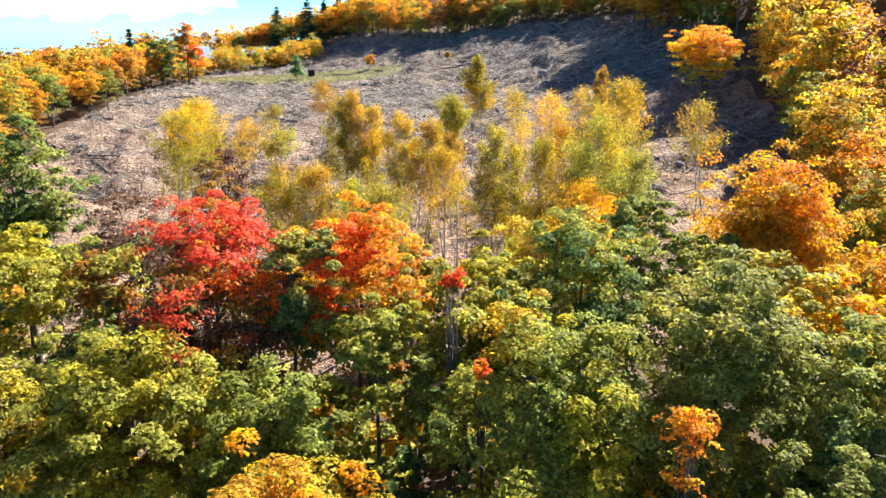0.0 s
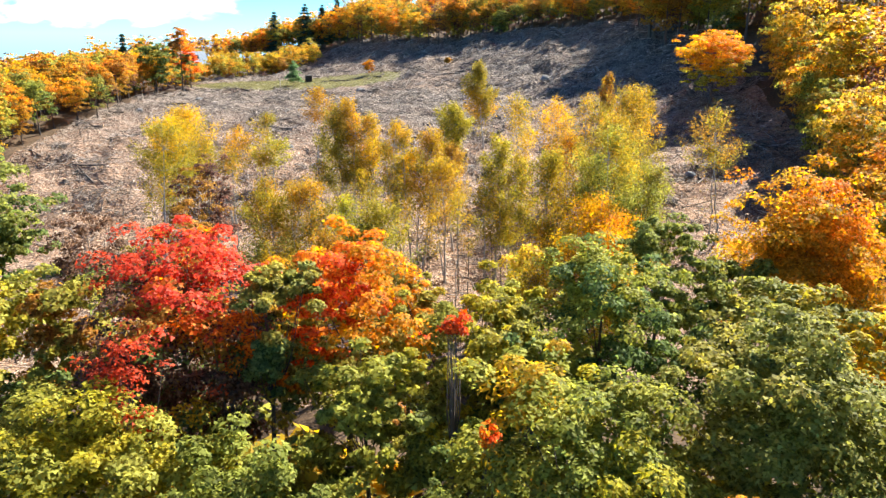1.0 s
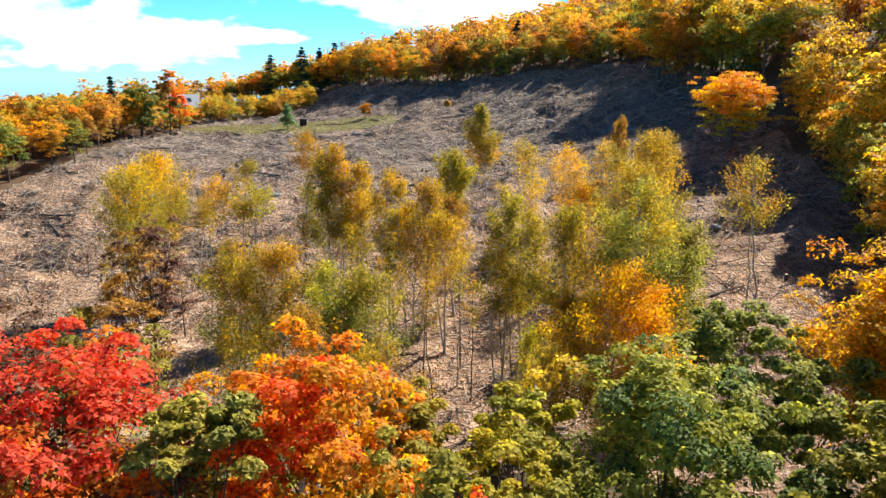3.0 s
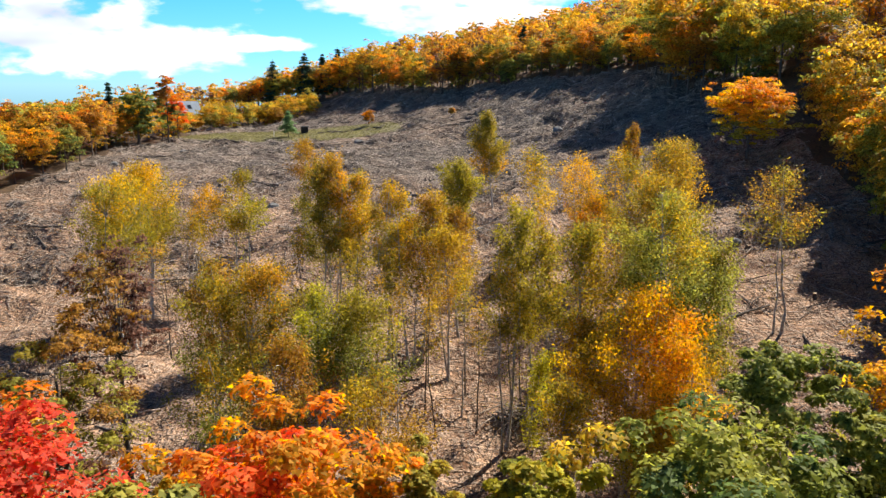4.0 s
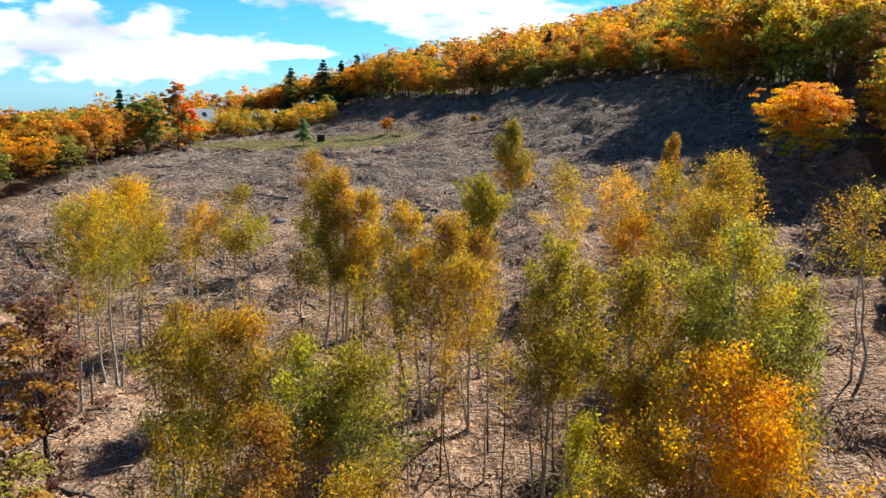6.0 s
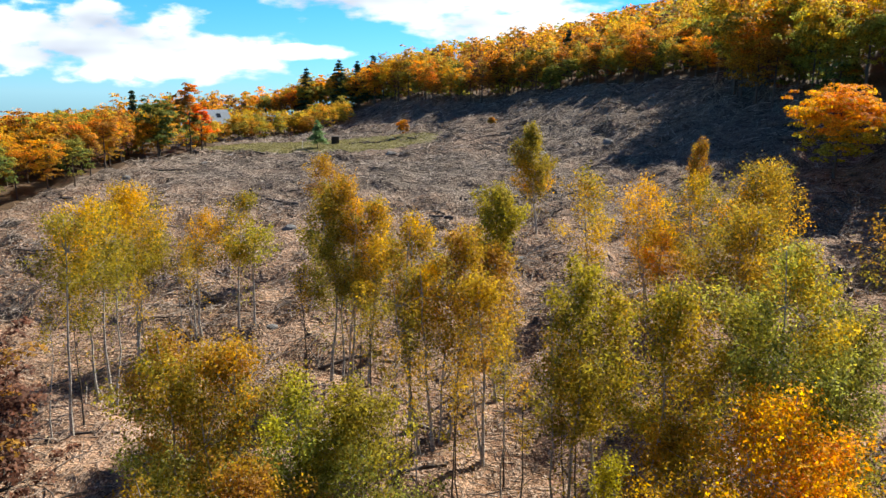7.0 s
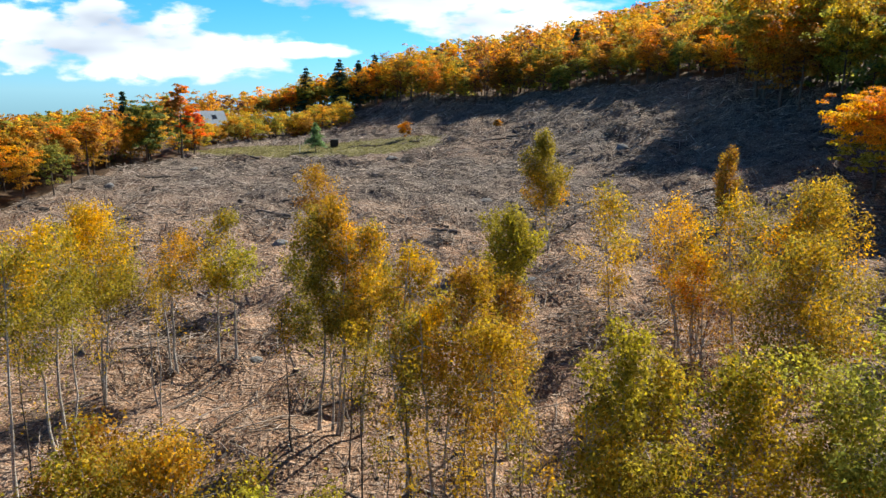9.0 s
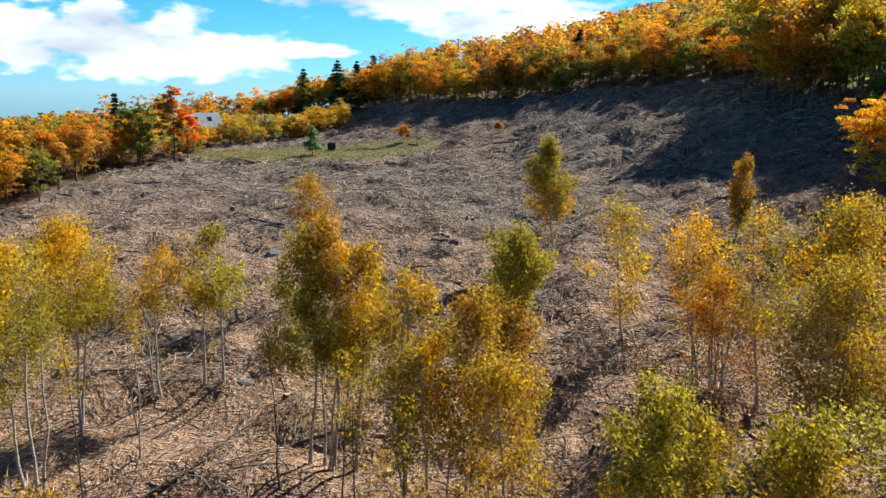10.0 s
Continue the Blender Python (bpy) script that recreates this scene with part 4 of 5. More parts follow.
BACK_KINDS = ["orange", "olive", "olive", "green", "rust", "flame", "gold", "bare", "olive", "orange", "rust", "green", "rust"]
edge_row(BACK_EDGE[:4], BACK_KINDS, 4.6, 6.5, 2, 602, (12.5, 17))
edge_row(BACK_EDGE[3:], BACK_KINDS, 4.2, 5.5, 3, 607, (11.0, 14.5), 0.85)
edge_row(RIGHT_EDGE[:3], ["orange", "gold", "rust", "gold", "orange", "olive", "lime"], 4.6, 5.5, 3, 603, (16.0, 19.0))
edge_row(RIGHT_EDGE[2:], ["olive", "orange", "rust", "gold", "lime", "orange", "gold", "bare", "orange"], 4.6, 5.5, 3, 606, (11.5, 15.0))
# young growth that closes the foot of the forest
BUSH = [tree("shrub", 0, 0, 4.2, 4.8, m, l, 590 + i, leaves=900, leaf=0.36, clumps=24, bare=0.05, branches=5, category="shrub", group="undergrowth at the forest's edge", spread=0.17, z=0.0, slimness=3, gather=0.2)
        for i, (m, l) in enumerate([([(OL, 0, 1), (YE, 0.4, 1)], "olive yellow shrub at the foot of the forest"), ([(DG, 0, 1), (OL, 0.5, 1)], "dark green shrub at the foot of the forest"),
                                    ([(YE, 0, 1), (GO, 0.4, 1), (OL, 0, 0.6)], "golden shrub at the foot of the forest")])]


def undergrowth(line, step, back, seed, kinds=(0, 1, 2)):
    rng = np.random.default_rng(seed)
    p = np.array(line, float)
    run = np.concatenate([[0], np.cumsum(np.linalg.norm(np.diff(p, axis=0), axis=1))])
    for s in np.arange(0, run[-1], step):
        x, y = np.interp(s, run, p[:, 0]) + rng.normal(0, 1.5), np.interp(s, run, p[:, 1]) + rng.normal(0, 1.5)
        x, y = x + back[0] * rng.uniform(0.6, 1.6), y + back[1] * rng.uniform(0.6, 1.6)
        k, size = kinds[int(rng.integers(len(kinds)))], rng.uniform(0.7, 1.6)
        m = pose(x, y, at(x, y) - 0.1, 0, 0, rng.uniform(0, 360)) @ Matrix.Diagonal((size, size, size, 1))
        if ("bush", k) in USED:
            copy_thing(BUSH[k], m)
        else:
            USED.add(("bush", k))
            BUSH[k].matrix_basis = m


# shrubs added under the wood in front to cover floor that should lie dark
undergrowth([(-22, 16), (-10, 21), (0, 19), (8, 23), (16, 19), (10, 30), (0, 26), (-10, 31), (-20, 30), (-8, 37), (2, 38), (12, 39), (20, 29)], 3.2, (0, 0.5), 619)
undergrowth(BACK_EDGE, 4.0, (6.5, 6.0), 620, (1, 1, 0))
undergrowth(RIGHT_EDGE, 5.0, (6.5, 0), 621)
undergrowth(LEFT_EDGE, 6.0, (-12, 1), 622)
# the wood under and behind the camera, and at its sides
_r = np.random.default_rng(604)
for _ in range(2000):
    x, y = _r.uniform(-50, 50), _r.uniform(0, 58)
    if -32 < x < 31 and y > 16 and not (abs(x) > 26 and y < 44):
        continue
    if y > 50 + 0.1 * abs(x) and abs(x) < 38:
        continue
    if any((x - q[0]) ** 2 + (y - q[1]) ** 2 < 6.3 ** 2 for q in USED if isinstance(q, tuple) and q[0] != "bush"):
        continue
    USED.add((x, y))
    plant(["olive", "green", "olive", "lime", "gold", "green", "orange"][int(_r.integers(7))], x, y, _r.uniform(12.5, 15.5) - (2.0 if abs(x) < 12 else 0), _r.uniform(0, 360), 1.0, int(abs(x) > 30 or y < 16))
for kind, models in KINDS.items():
    for model in models:
        if model not in USED:
            for ob in (*model.children, model):
                bpy.data.objects.remove(ob)


def far_woods():
    """The forest that covers the hills beyond the first rows of trees."""
    rng = np.random.default_rng(605)
    names = [OL, OC, AM, OR, AM, RU, OC, RU, OL, GO, BR, AM]
    spots, done = [], {}
    tries = 0
    while tries < 60000 and len(spots) < 1080:
        tries += 1
        x, y = rng.uniform(-150, 215), rng.uniform(60, 380)
        s = 0.743 * (x - 55) + 0.669 * (y - 170)
        behind = s > 28 and x < 230
        right = x > 70 and y < 180
        left = x < -96 and y < 330
        back_left = -150 < x < -40 and 300 < y < 345
        if not (behind or right or left or back_left) or s > 140 or x > 0.68 * y + 30 or x < -150 or (x < 40 and s > 120):
            continue
        if x < -98 and rng.random() < 0.45:
            continue
        if abs(x + 90) < 13 and 225 < y < 275:
            continue
        cell = (int(x // 5.6), int(y // 5.6))
        if cell in done:
            continue
        done[cell] = 1
        spots.append((x, y, math.hypot(x, y - 30)))
    vs, qs, idx, n = [], [], [], 0
    tv, tq, tn = [], [], 0
    zs = height(np.array([s[0] for s in spots]), np.array([s[1] for s in spots]))
    for (x, y, dist), z in zip(spots, zs):
        tall, wide = rng.uniform(11, 16) * (0.66 if x < -80 and y < 300 else 1), rng.uniform(6.0, 8.6)
        near = dist < 210
        c, per = (40, 18) if near else (26, 14)
        e, _ = crown_points(rng, c, wide, tall * 0.75, tall * 0.25, 0.25, 0.25)
        v, q = clump_leaves(rng, e, wide * 0.15, per, 0.48 if near else 0.68, mid=np.array([0, 0, tall * 0.5]))
        vs.append(v + [x, y, z]), qs.append(q + n)
        n += len(v)
        a, b = rng.integers(len(names)), rng.integers(len(names))
        pick = np.where(rng.random(len(e)) < 0.72, a, b)
        idx.append(np.repeat(pick, per))
        v, q = tube([(x, y, z - 0.3), (x, y, z + tall * 0.4), (x + 0.3, y, z + tall * 0.8)], [0.2, 0.15, 0.05], 4)
        tv.append(v), tq.append(q + tn)
        tn += len(v)
    nq, nt = sum(len(q) for q in qs), sum(len(q) for q in tq)
    v, q = np.concatenate(vs + tv), np.concatenate(tq) + n
    index = np.concatenate([np.full(nt, len(names))] + idx)
    ob = new("far_woods", mesh_from("far_woods", v, q, [LEAF[m] for m in names] + [BARK], index, tris=np.concatenate(qs)))
    tagged(ob, "autumn forest in orange, gold and green covering the hills", "forest", kind="stuff")


far_woods()
for i, (x, y, top, w) in enumerate([(-47.3, 300, 38.5, 11.0), (-59.8, 300, 36.3, 10.0), (-71.8, 300, 33.7, 9.0), (-53.6, 303, 36.0, 7.0), (19.2, 262, 43.7, 6.5)]):
    spruce(x, y, top, w, 640 + i)
spruce(-93, 212, 24.0, 3.6, 652, "small dark spruce behind the forest's edge")
tree("oak_tree", -71.0, 179.0, 21.4, 7.0, [(DG, 0, 1), (G, 0.5, 1)], "dark green oak at the forest's edge", 655, leaves=6000, leaf=0.36, bare=0.15, clumps=90, spread=0.12, slimness=3)
tree("oak_tree", -74.5, 186.5, 21.8, 7.0, [(DG, 0, 1), (OL, 0.6, 1)], "dark green oak with olive top at the forest's edge", 656, leaves=6000, leaf=0.36, bare=0.15, clumps=90, spread=0.12, slimness=3)
tree("maple_tree", -69.0, 190.5, 25.2, 6.6, [(OR, 0.3, 1), (DG, 0, 0.5), (RU, 0.2, 1)], "tall orange and green maple at the forest's edge", 660, leaves=7000, leaf=0.34, bare=0.25, clumps=100, spread=0.12, slimness=3)
tree("maple_tree", -70.0, 199.0, 20.5, 6.0, [(FL, 0.3, 1), (OR, 0, 1)], "red-orange maple beside the house path", 661, leaves=5000, leaf=0.34, bare=0.2, clumps=80, spread=0.12, slimness=3)
spruce(-44.8, 208.5, 17.2, 5.0, 670, "young green larch with a bare stem on the grass", "fresh", "", 0.28, 1500, 0.28)
tree("birch_tree", -25.6, 222.0, 17.2, 3.6, [(OR, 0.2, 1), (RU, 0, 1), (GO, 0.4, 1)], "small orange-brown birch beside the grass", 671, leaves=1900, leaf=0.3, bare=0.12, bark=PALE_BARK)
tree("birch_tree", -2.6, 214.0, 18.4, 2.2, [(RU, 0, 1), (OR, 0.5, 1)], "small russet birch on the upper slope", 672, leaves=700, leaf=0.3, bare=0.2, bark=PALE_BARK)

# band of yellow shrubs below the house
_r = np.random.default_rng(680)
for i in range(66):
    t = _r.random()
    x, y = -79 + 30 * t + _r.normal(0, 2.5), 234 + 40 * t + _r.normal(0, 6)
    if i >= 46:
        x, y = (-73 - 11 * t + _r.normal(0, 2), 205 + 28 * t + _r.normal(0, 3)) if i < 58 else (-83 + 8 * t, 258 + 6 * t)
    if lawn(x, y) > 0.05:
        continue
    tree("shrub", x, y, at(x, y) + _r.uniform(4.4, 7.6), _r.uniform(4.8, 7.0), [[(OL, 0, 1), (OC, 0.4, 1)], [(OC, 0, 1), (OL, 0, 0.7), (YE, 0.6, 1)], [(RU, 0, 1), (OC, 0.3, 1)]][i % 3],
         ["olive yellow shrub", "golden yellow shrub", "russet yellow shrub"][i % 3] + " in the thicket above the cutting", 700 + i, leaves=1500, leaf=0.3, clumps=50, bare=0.06,
         branches=6, category="shrub", group="thicket shrubs", spread=0.15, slimness=3, gather=0.2)


# ---- what lies on the cutting ----
def sticks(rng, x, y, length, radius, lift=0.0, tilt=0.16, bent=True):
    """Thin three-sided broken branches lying on the ground."""
    n = len(x)
    a = rng.uniform(0, 2 * np.pi, n)
    d = np.stack([np.cos(a), np.sin(a)], -1)
    p0, p1 = np.stack([x, y], -1) - d * length[:, None] / 2, np.stack([x, y], -1) + d * length[:, None] / 2
    z0, z1 = height(p0[:, 0], p0[:, 1]), height(p1[:, 0], p1[:, 1])
    up = np.abs(rng.normal(0, tilt, n)) * length + radius * 0.6 + lift
    A = np.column_stack([p0, z0 + radius * 0.4 + lift])
    B = np.column_stack([p1, z1 + up])
    M = (A + B) / 2 + np.column_stack([rng.normal(0, 0.06, (n, 2)) * length[:, None], 0.04 * length])
    side = np.column_stack([-d[:, 1], d[:, 0], np.zeros(n)])
    V = []
    for P, f in ((A, 1.0), (M, 0.85), (B, 0.35)) if bent else ((A, 1.0), (B, 0.5)):
        r = (radius * f)[:, None]
        V += [P + side * r - [0, 0, 1] * r * 0.5, P - side * r - [0, 0, 1] * r * 0.5, P + [0, 0, 1] * r]
    v = np.stack(V, 1).reshape(-1, 3)
    base = (np.arange(n) * (9 if bent else 6))[:, None, None]
    q = np.array([[s * 3 + k, s * 3 + (k + 1) % 3, s * 3 + 3 + (k + 1) % 3, s * 3 + 3 + k] for s in ((0, 1) if bent else (0,)) for k in range(3)])
    return v, (base + q[None]).reshape(-1, 4)


def heaped(x, y):
    """How thickly the slash lies, 0 to 1: in ragged heaps and rows with barer ground between."""
    w = np.sin(0.31 * x + 1.3 * np.sin(0.17 * y)) + np.sin(0.43 * y + 1.7 * np.sin(0.21 * x + 1)) + 0.8 * np.sin(0.9 * x + 0.6 * y + 2 * np.sin(0.5 * y)) + 0.6 * np.sin(1.7 * y - 1.1 * x)
    return soft(-1.8, 1.6, w)


def strewn(rng, n, y0, y1):
    x, y = rng.uniform(-76, 52, n * 5), rng.uniform(y0, y1, n * 5)
    ok = cutting(x, y) & (lawn(x, y) < 0.4) & (rng.random(n * 5) < 0.12 + 0.88 * heaped(x, y) ** 1.5)
    return x[ok][:n], y[ok][:n]


def slash():
    rng = np.random.default_rng(800)
    for k, (n, y0, y1, l0, l1, r0, r1) in enumerate(((10500, 57, 110, 0.3, 1.7, 0.014, 0.04), (12000, 100, 175, 0.6, 2.3, 0.025, 0.075), (9000, 165, 285, 0.8, 2.8, 0.04, 0.11), (1700, 57, 118, 1.2, 3.6, 0.03, 0.075))):
        x, y = strewn(rng, n, y0, y1)
        lift = 0.35 * rng.random(len(x)) * heaped(x, y) ** 3
        v, q = sticks(rng, x, y, rng.uniform(l0, l1, len(x)), rng.uniform(r0, r1, len(x)), lift, bent=k in (0, 3))
        tagged(new("slash_debris", mesh_from("slash_debris", v, q, [STRAW if k == 0 else STICK])), "broken tan and grey branches strewn in heaps over the cutting", "slash", kind="stuff")
    x, y = strewn(rng, 42000, 57, 130)
    p = np.column_stack([x, y, height(x, y) + rng.uniform(0.02, 0.1, len(x))])
    v, q = leaf_cards(rng, p, np.tile([0, 0, 1.0], (len(x), 1)) + rng.normal(0, 0.4, (len(x), 3)), 0.19, 0.8)
    tagged(new("leaf_litter", leaf_mesh("leaf_litter", v, q, [LEAF["straw"]])), "tan dry leaves fallen over the cutting", "leaf litter", kind="stuff")
    x, y = rng.uniform(-75, -8, 26000), rng.uniform(196, 228, 26000)
    ok = lawn(x, y) > rng.random(len(x))
    x, y = x[ok], y[ok]
    a = rng.uniform(0, 6.28, len(x))
    p = np.column_stack([x, y, height(x, y) + 0.1])
    v, q = leaf_cards(rng, p, np.column_stack([np.cos(a), np.sin(a), rng.normal(0.3, 0.2, len(x))]), 0.4, 0.32)
    tagged(new("grass", leaf_mesh("grass", v, q, [LEAF["grass"]])), "short yellow-green grass on the crest of the cutting", "grass", kind="stuff")


slash()


def log_thing(x, y, length, radius, turn, seed, lift=0.0):
    rng = np.random.default_rng(seed)
    thing = new("log")
    d = np.array([math.cos(turn), math.sin(turn)])
    a, b = np.array([x, y]) - d * length / 2, np.array([x, y]) + d * length / 2
    za, zb = at(*a), at(*b)
    thing.matrix_basis = pose(x, y, (za + zb) / 2)
    n = 7
    t = np.linspace(-0.5, 0.5, n)
    p = np.column_stack([d[0] * t * length, d[1] * t * length, (zb - za) * t + radius * 0.8 + lift])
    p[1:-1] += rng.normal(0, radius * 0.35, (n - 2, 3))
    r = radius * np.linspace(1.1, 0.6, n) * rng.uniform(0.9, 1.1, n)
    pieces = [tube(p, r, 8)]
    for _ in range(int(rng.integers(2, 5))):
        k = int(rng.integers(2, n - 1))
        e = p[k] + np.array([*rng.normal(0, 0.6, 2), rng.uniform(0.2, 0.8)]) * (0.4 + length * 0.12)
        pieces.append(tube([p[k], (p[k] + e) / 2, e], [r[k] * 0.45, r[k] * 0.3, r[k] * 0.12], 5))
    v, q = joined(pieces)
    under("stem", mesh_from("stem", v, q, [LOGWOOD], smooth=True), thing)
    for k, s in ((0, 1), (n - 1, -1)):
        bm = bmesh.new()
        bmesh.ops.create_cone(bm, cap_ends=True, segments=8, radius1=r[k] * 1.01, radius2=r[k] * 0.98, depth=0.03,
                              matrix=Matrix.Translation(p[k]) @ Vector((d[0], d[1], (zb - za) / length)).to_track_quat("Z", "Y").to_matrix().to_4x4())
        part("cut_end", bm, CUTWOOD, thing, "pale sawn end")
    return tagged(thing, "fallen grey-brown log with broken branch stubs on the cutting", "log", "logs on the cutting")


def stump(x, y, r, h, seed):
    rng = np.random.default_rng(seed)
    thing = new("stump")
    thing.matrix_basis = pose(x, y, at(x, y) - 0.05)
    th = np.linspace(0, 2 * np.pi, 10, endpoint=False)
    flare = 1 + 0.25 * np.sin(3 * th + rng.uniform(0, 6)) + rng.normal(0, 0.06, 10)
    rings = []
    for f, z in ((1.7, -0.1), (1.25, h * 0.25), (1.02, h * 0.6), (0.95, h)):
        k = 1 + (flare - 1) * (1.4 if z < h * 0.4 else 0.4)
        rings.append(np.column_stack([np.cos(th) * r * f * k, np.sin(th) * r * f * k, np.full(10, z) + (rng.normal(0, 0.03, 10) if z == h else 0)]))
    v = np.concatenate(rings)
    i = np.arange(10)
    q = np.concatenate([np.stack([s * 10 + i, s * 10 + (i + 1) % 10, s * 10 + 10 + (i + 1) % 10, s * 10 + 10 + i], -1) for s in range(3)])
    under("bark", mesh_from("bark", v, q, [LOGWOOD]), thing)
    top = np.concatenate([rings[-1] * [0.99, 0.99, 1], [[0, 0, h + 0.01]]])
    under("cut_face", mesh_from("cut_face", top, np.zeros((0, 4), int), [CUTWOOD], tris=np.stack([i, (i + 1) % 10, np.full(10, 10)], -1)), thing, "pale sawn face")
    return tagged(thing, "low grey tree stump with a sawn top on the cutting", "stump", "stumps on the cutting")


_r = np.random.default_rng(820)
lx, ly = strewn(_r, 120, 60, 240)
for i, (x, y) in enumerate(zip(lx, ly)):
    log_thing(x, y, _r.uniform(2.2, 6.5), _r.uniform(0.07, 0.17) * (1 + 0.4 * (y > 130)), _r.uniform(0, math.pi), 900 + i)
lx, ly = strewn(_r, 90, 60, 230)
for i, (x, y) in enumerate(zip(lx, ly)):
    stump(x, y, _r.uniform(0.16, 0.32), _r.uniform(0.3, 0.7), 1100 + i)
# long pole felled across the slope
log_thing(-26.9, 93.2, 12.5, 0.11, math.atan2(11.4, 4.7), 1300, 0.1)


def slash_pile(x, y, r, seed):
    """Points and faces of a heap of cut branches and tops."""
    rng = np.random.default_rng(seed)
    n = int(46 + 26 * r)
    a, d = rng.uniform(0, 6.28, n), r * rng.random(n) ** 0.6
    px, py = x + d * np.cos(a), y + 0.7 * d * np.sin(a)
    lift = 0.42 * r * (1 - (d / r) ** 2) * rng.random(n)
    v, q = sticks(rng, px, py, rng.uniform(0.8, 2.4, n) * (0.6 + 0.3 * r), rng.uniform(0.02, 0.075, n), lift, 0.2)
    return v, q


_p = np.random.default_rng(840)
px_, py_ = strewn(_p, 26, 60, 235)
v_, q_ = joined([slash_pile(x, y, _p.uniform(0.9, 1.6) + 0.7 * (y > 125), 1500 + i) for i, (x, y) in enumerate(zip(px_, py_))])
tagged(new("brushwood", mesh_from("brushwood", v_, q_, [STICK])), "heaps of grey-brown cut branches lying on the cutting", "brushwood", kind="stuff")


def rock(x, y, size, seed):
    rng = np.random.default_rng(seed)
    bm = bmesh.new()
    bmesh.ops.create_icosphere(bm, subdivisions=2, radius=size)
    k = rng.normal(size=(5, 3))
    for v in bm.verts:
        d = v.co.normalized()
        v.co *= 1 + 0.16 * sum(math.sin(2.4 * (d.x * a + d.y * b + d.z * c)) for a, b, c in k) / 2
        v.co.z *= 0.66
    me = bpy.data.meshes.new("rock")
    bm.to_mesh(me)
    bm.free()
    me.materials.append(ROCK)
    ob = new("rock", me)
    ob.matrix_basis = pose(x, y, at(x, y) + size * 0.15, 0, 0, rng.uniform(0, 360))
    return tagged(ob, "weathered grey boulder half sunk in the slope", "rock", "boulders on the cutting")


for i, (x, y, s) in enumerate([(-28, 127, 1.0), (-22.6, 101.6, 0.6), (-24, 192, 1.3), (-20, 195, 1.0), (-31, 190, 0.9), (8, 176, 1.2), (20, 172, 1.1), (-14, 121, 0.7), (27, 112, 0.9), (33, 104, 0.7),
                               (-60, 176, 1.0), (-64, 152, 0.8), (-3, 149, 0.9), (3, 118, 0.6)]):
    rock(x, y, s, 1400 + i)


def box(bm, sx, sy, sz, m=None):
    r = bmesh.ops.create_cube(bm, size=1.0, matrix=(m or Matrix()) @ Matrix.Diagonal((sx, sy, sz, 1)))
    return r["verts"]


def hunting_box(x, y):
    """The small dark box on the grass."""
    thing = new("shed_box")
    thing.matrix_basis = pose(x, y, at(x, y), 0, 0, 12)
    bm = bmesh.new()
    box(bm, 1.9, 1.5, 1.75, pose(0, 0, 0.95))
    bmesh.ops.bevel(bm, geom=bm.edges[:], offset=0.03, affect="EDGES")
    part("body", bm, DARKBOARD, thing)
    bm = bmesh.new()
    box(bm, 2.15, 1.75, 0.1, pose(0, 0, 1.9, 4))
    part("roof", bm, DARKBOARD, thing)
    for sx in (-0.8, 0.8):
        for sy in (-0.6, 0.6):
            bm = bmesh.new()
            box(bm, 0.16, 0.16, 0.24, pose(sx, sy, 0.0))
            part("foot", bm, LOGWOOD, thing)
    return tagged(thing, "small dark weathered wooden box standing on the grass", "shed")


hunting_box(-42.8, 219.0)


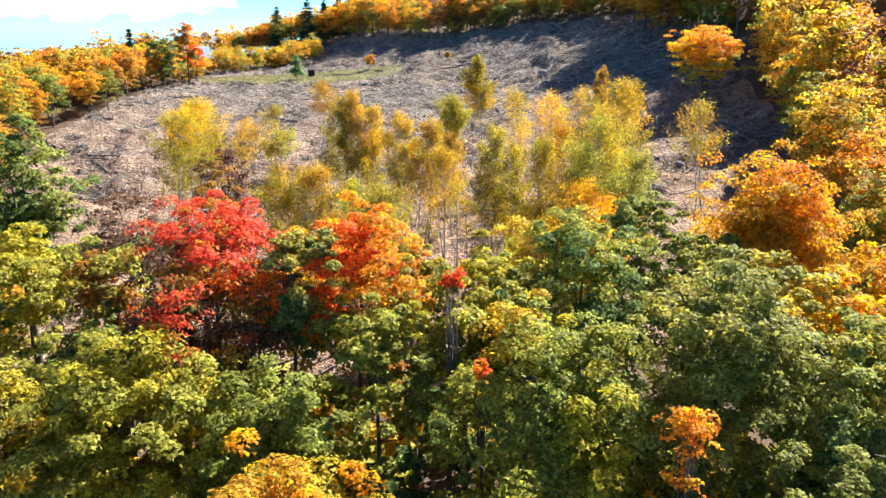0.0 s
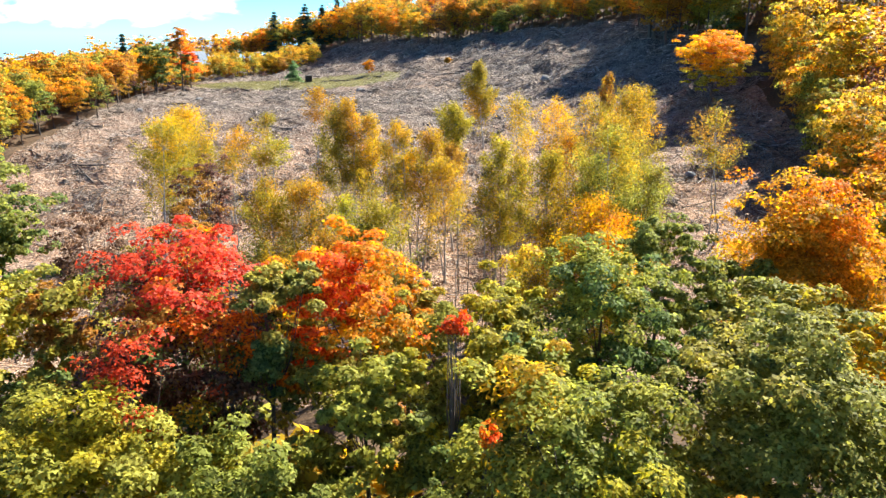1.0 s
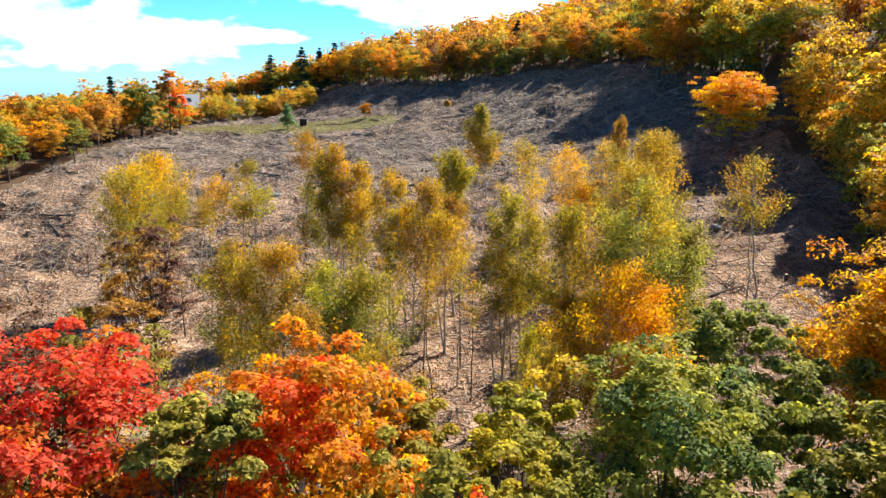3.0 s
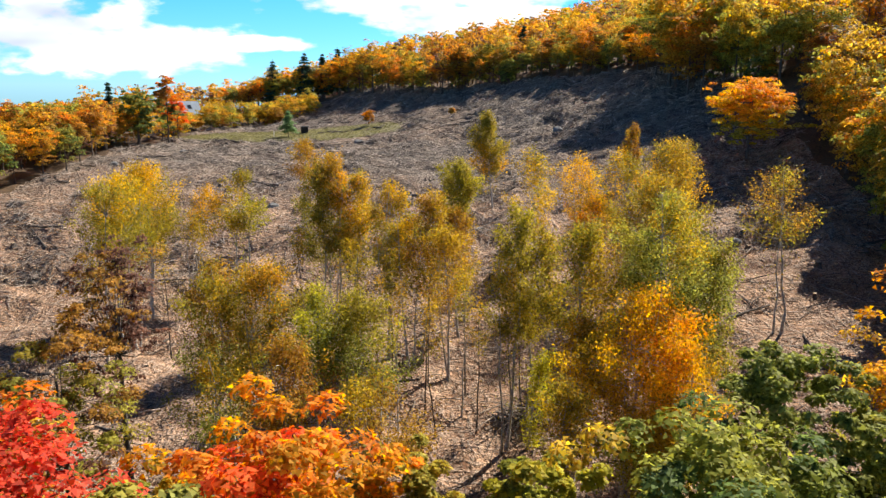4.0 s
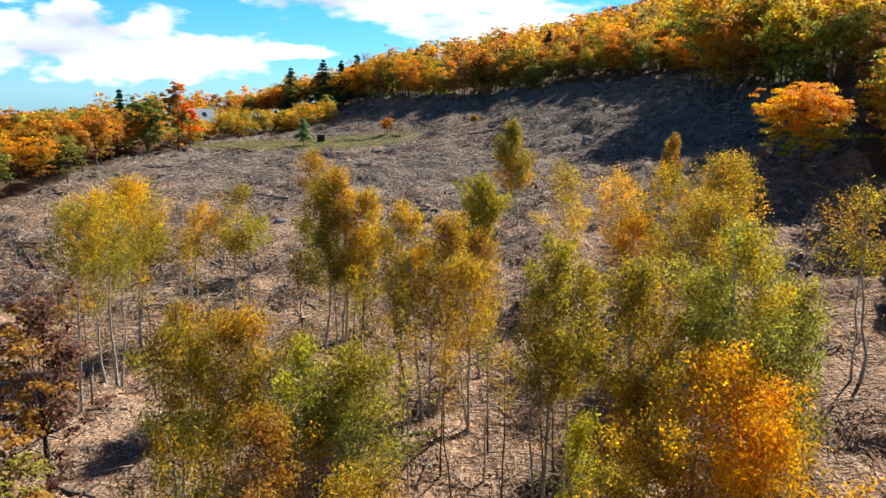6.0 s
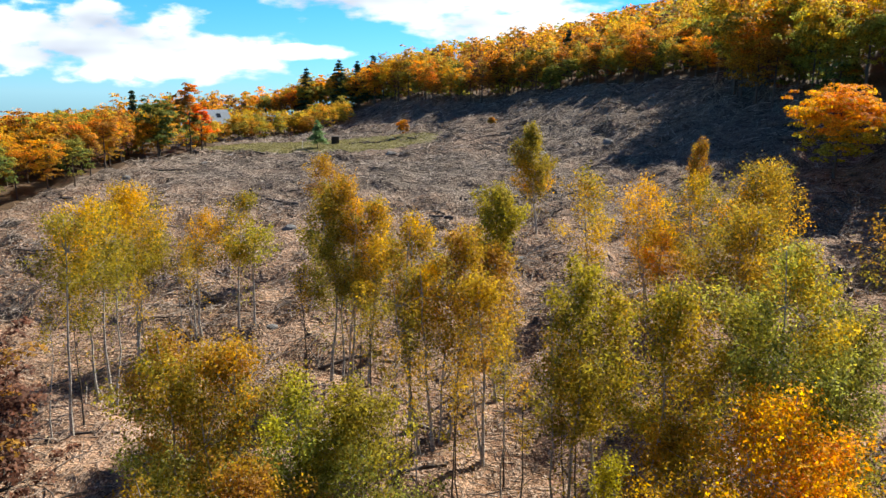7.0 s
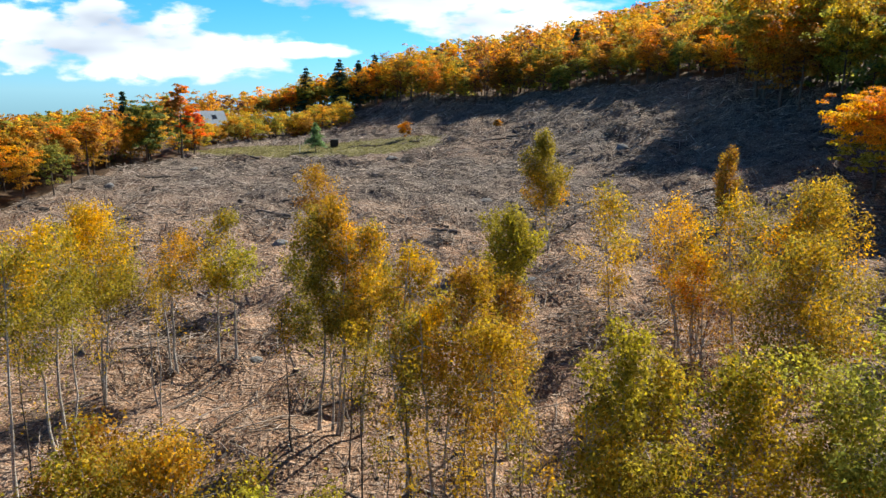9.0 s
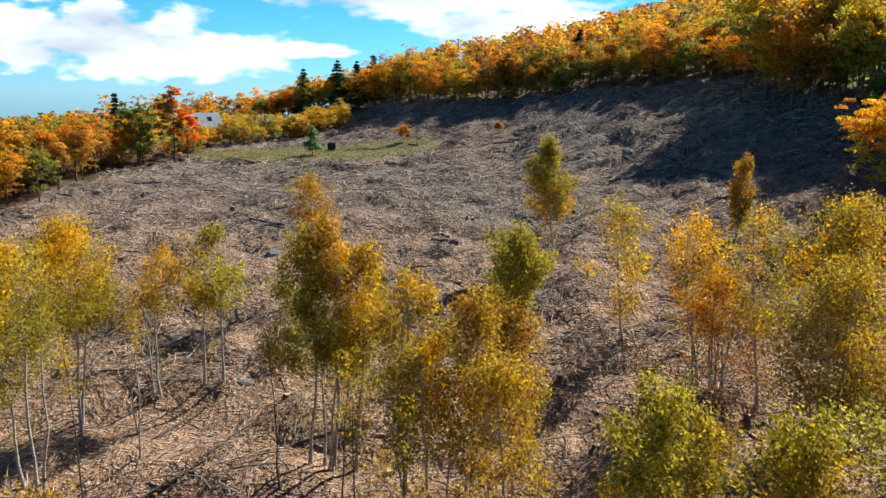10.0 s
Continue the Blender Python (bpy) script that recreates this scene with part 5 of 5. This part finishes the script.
def house(x, y, turn):
    thing = new("house")
    g = at(x, y)
    thing.matrix_basis = pose(x, y, g, 0, 0, turn)
    L_, W_, H_, R_ = 9.2, 6.8, 4.8, 3.8
    bm = bmesh.new()
    box(bm, L_, W_, H_ + 1.0, pose(0, 0, H_ / 2 - 0.5))
    part("wall", bm, SIDING, thing)
    for s in (-1, 1):
        bm = bmesh.new()
        a, b, c = (bm.verts.new((s * L_ / 2, k * W_ / 2, H_)) for k in (-1, 1, 0))
        c.co.z = H_ + R_ - 0.15
        d, e, f = (bm.verts.new((v.co.x - s * 0.15, v.co.y, v.co.z)) for v in (a, b, c))
        for face in ((a, b, c), (d, f, e), (a, d, e, b), (b, e, f, c), (c, f, d, a)):
            bm.faces.new(face)
        bmesh.ops.recalc_face_normals(bm, faces=bm.faces[:])
        part("gable", bm, SIDING, thing)
    pitch = math.degrees(math.atan2(R_, W_ / 2))
    run = math.hypot(R_, W_ / 2) + 0.55
    for s in (-1, 1):
        bm = bmesh.new()
        tilt = pose(0, s * W_ / 4, H_ + R_ / 2, -s * pitch) @ pose(0, s * 0.2, 0.08)
        box(bm, L_ + 1.0, run, 0.16, tilt)
        roof = part("roof", bm, ROOFING, thing, "grey standing-seam metal roof")
        for k in range(13):
            bm = bmesh.new()
            box(bm, 0.06, run, 0.06, tilt @ pose(-L_ / 2 - 0.4 + k * (L_ + 0.8) / 12, 0, 0.1))
            part("seam", bm, ROOFING, roof)
        if s < 0:
            for k in (-2.4, 1.6):
                bm = bmesh.new()
                box(bm, 1.2, 1.5, 0.1, tilt @ pose(k, 0.5, 0.14))
                part("skylight", bm, GLASS, roof, "dark glass skylight")
    for k in (-3.4, 0.0, 3.4):
        bm = bmesh.new()
        box(bm, 1.2, 0.12, 1.4, pose(k, -W_ / 2 - 0.02, 1.8))
        win = part("window", bm, SIDING, thing)
        bm = bmesh.new()
        box(bm, 1.0, 0.06, 1.2, pose(k, -W_ / 2 - 0.09, 1.8))
        part("pane", bm, GLASS, win, "dark glass pane")
    return tagged(thing, "cream house with a grey metal roof among the trees", "house")


house(-88.8, 252.0, 42)


def post(x, y):
    bm = bmesh.new()
    r = bmesh.ops.create_cone(bm, cap_ends=True, segments=10, radius1=0.11, radius2=0.09, depth=1.9, matrix=pose(0, 0, 0.85))
    bmesh.ops.bevel(bm, geom=[e for e in bm.edges if e.verts[0].co.z > 1.7 and e.verts[1].co.z > 1.7], offset=0.03, affect="EDGES")
    me = bpy.data.meshes.new("post")
    bm.to_mesh(me)
    bm.free()
    me.materials.append(SIDING)
    ob = new("post", me)
    ob.matrix_basis = pose(x, y, at(x, y))
    return tagged(ob, "short pale wooden post standing on the grass", "post")


post(-48.6, 208.6)
for i in range(9):
    log_thing(-37.5 + 2.1 * i + 0.6 * math.sin(i * 2.1), 216.2 + 1.1 * math.sin(i * 1.7), 2.4 + 0.5 * math.sin(i), 0.2, 0.4 + 0.9 * math.sin(i * 3.3), 1320 + i, 0.05 * (i % 2))
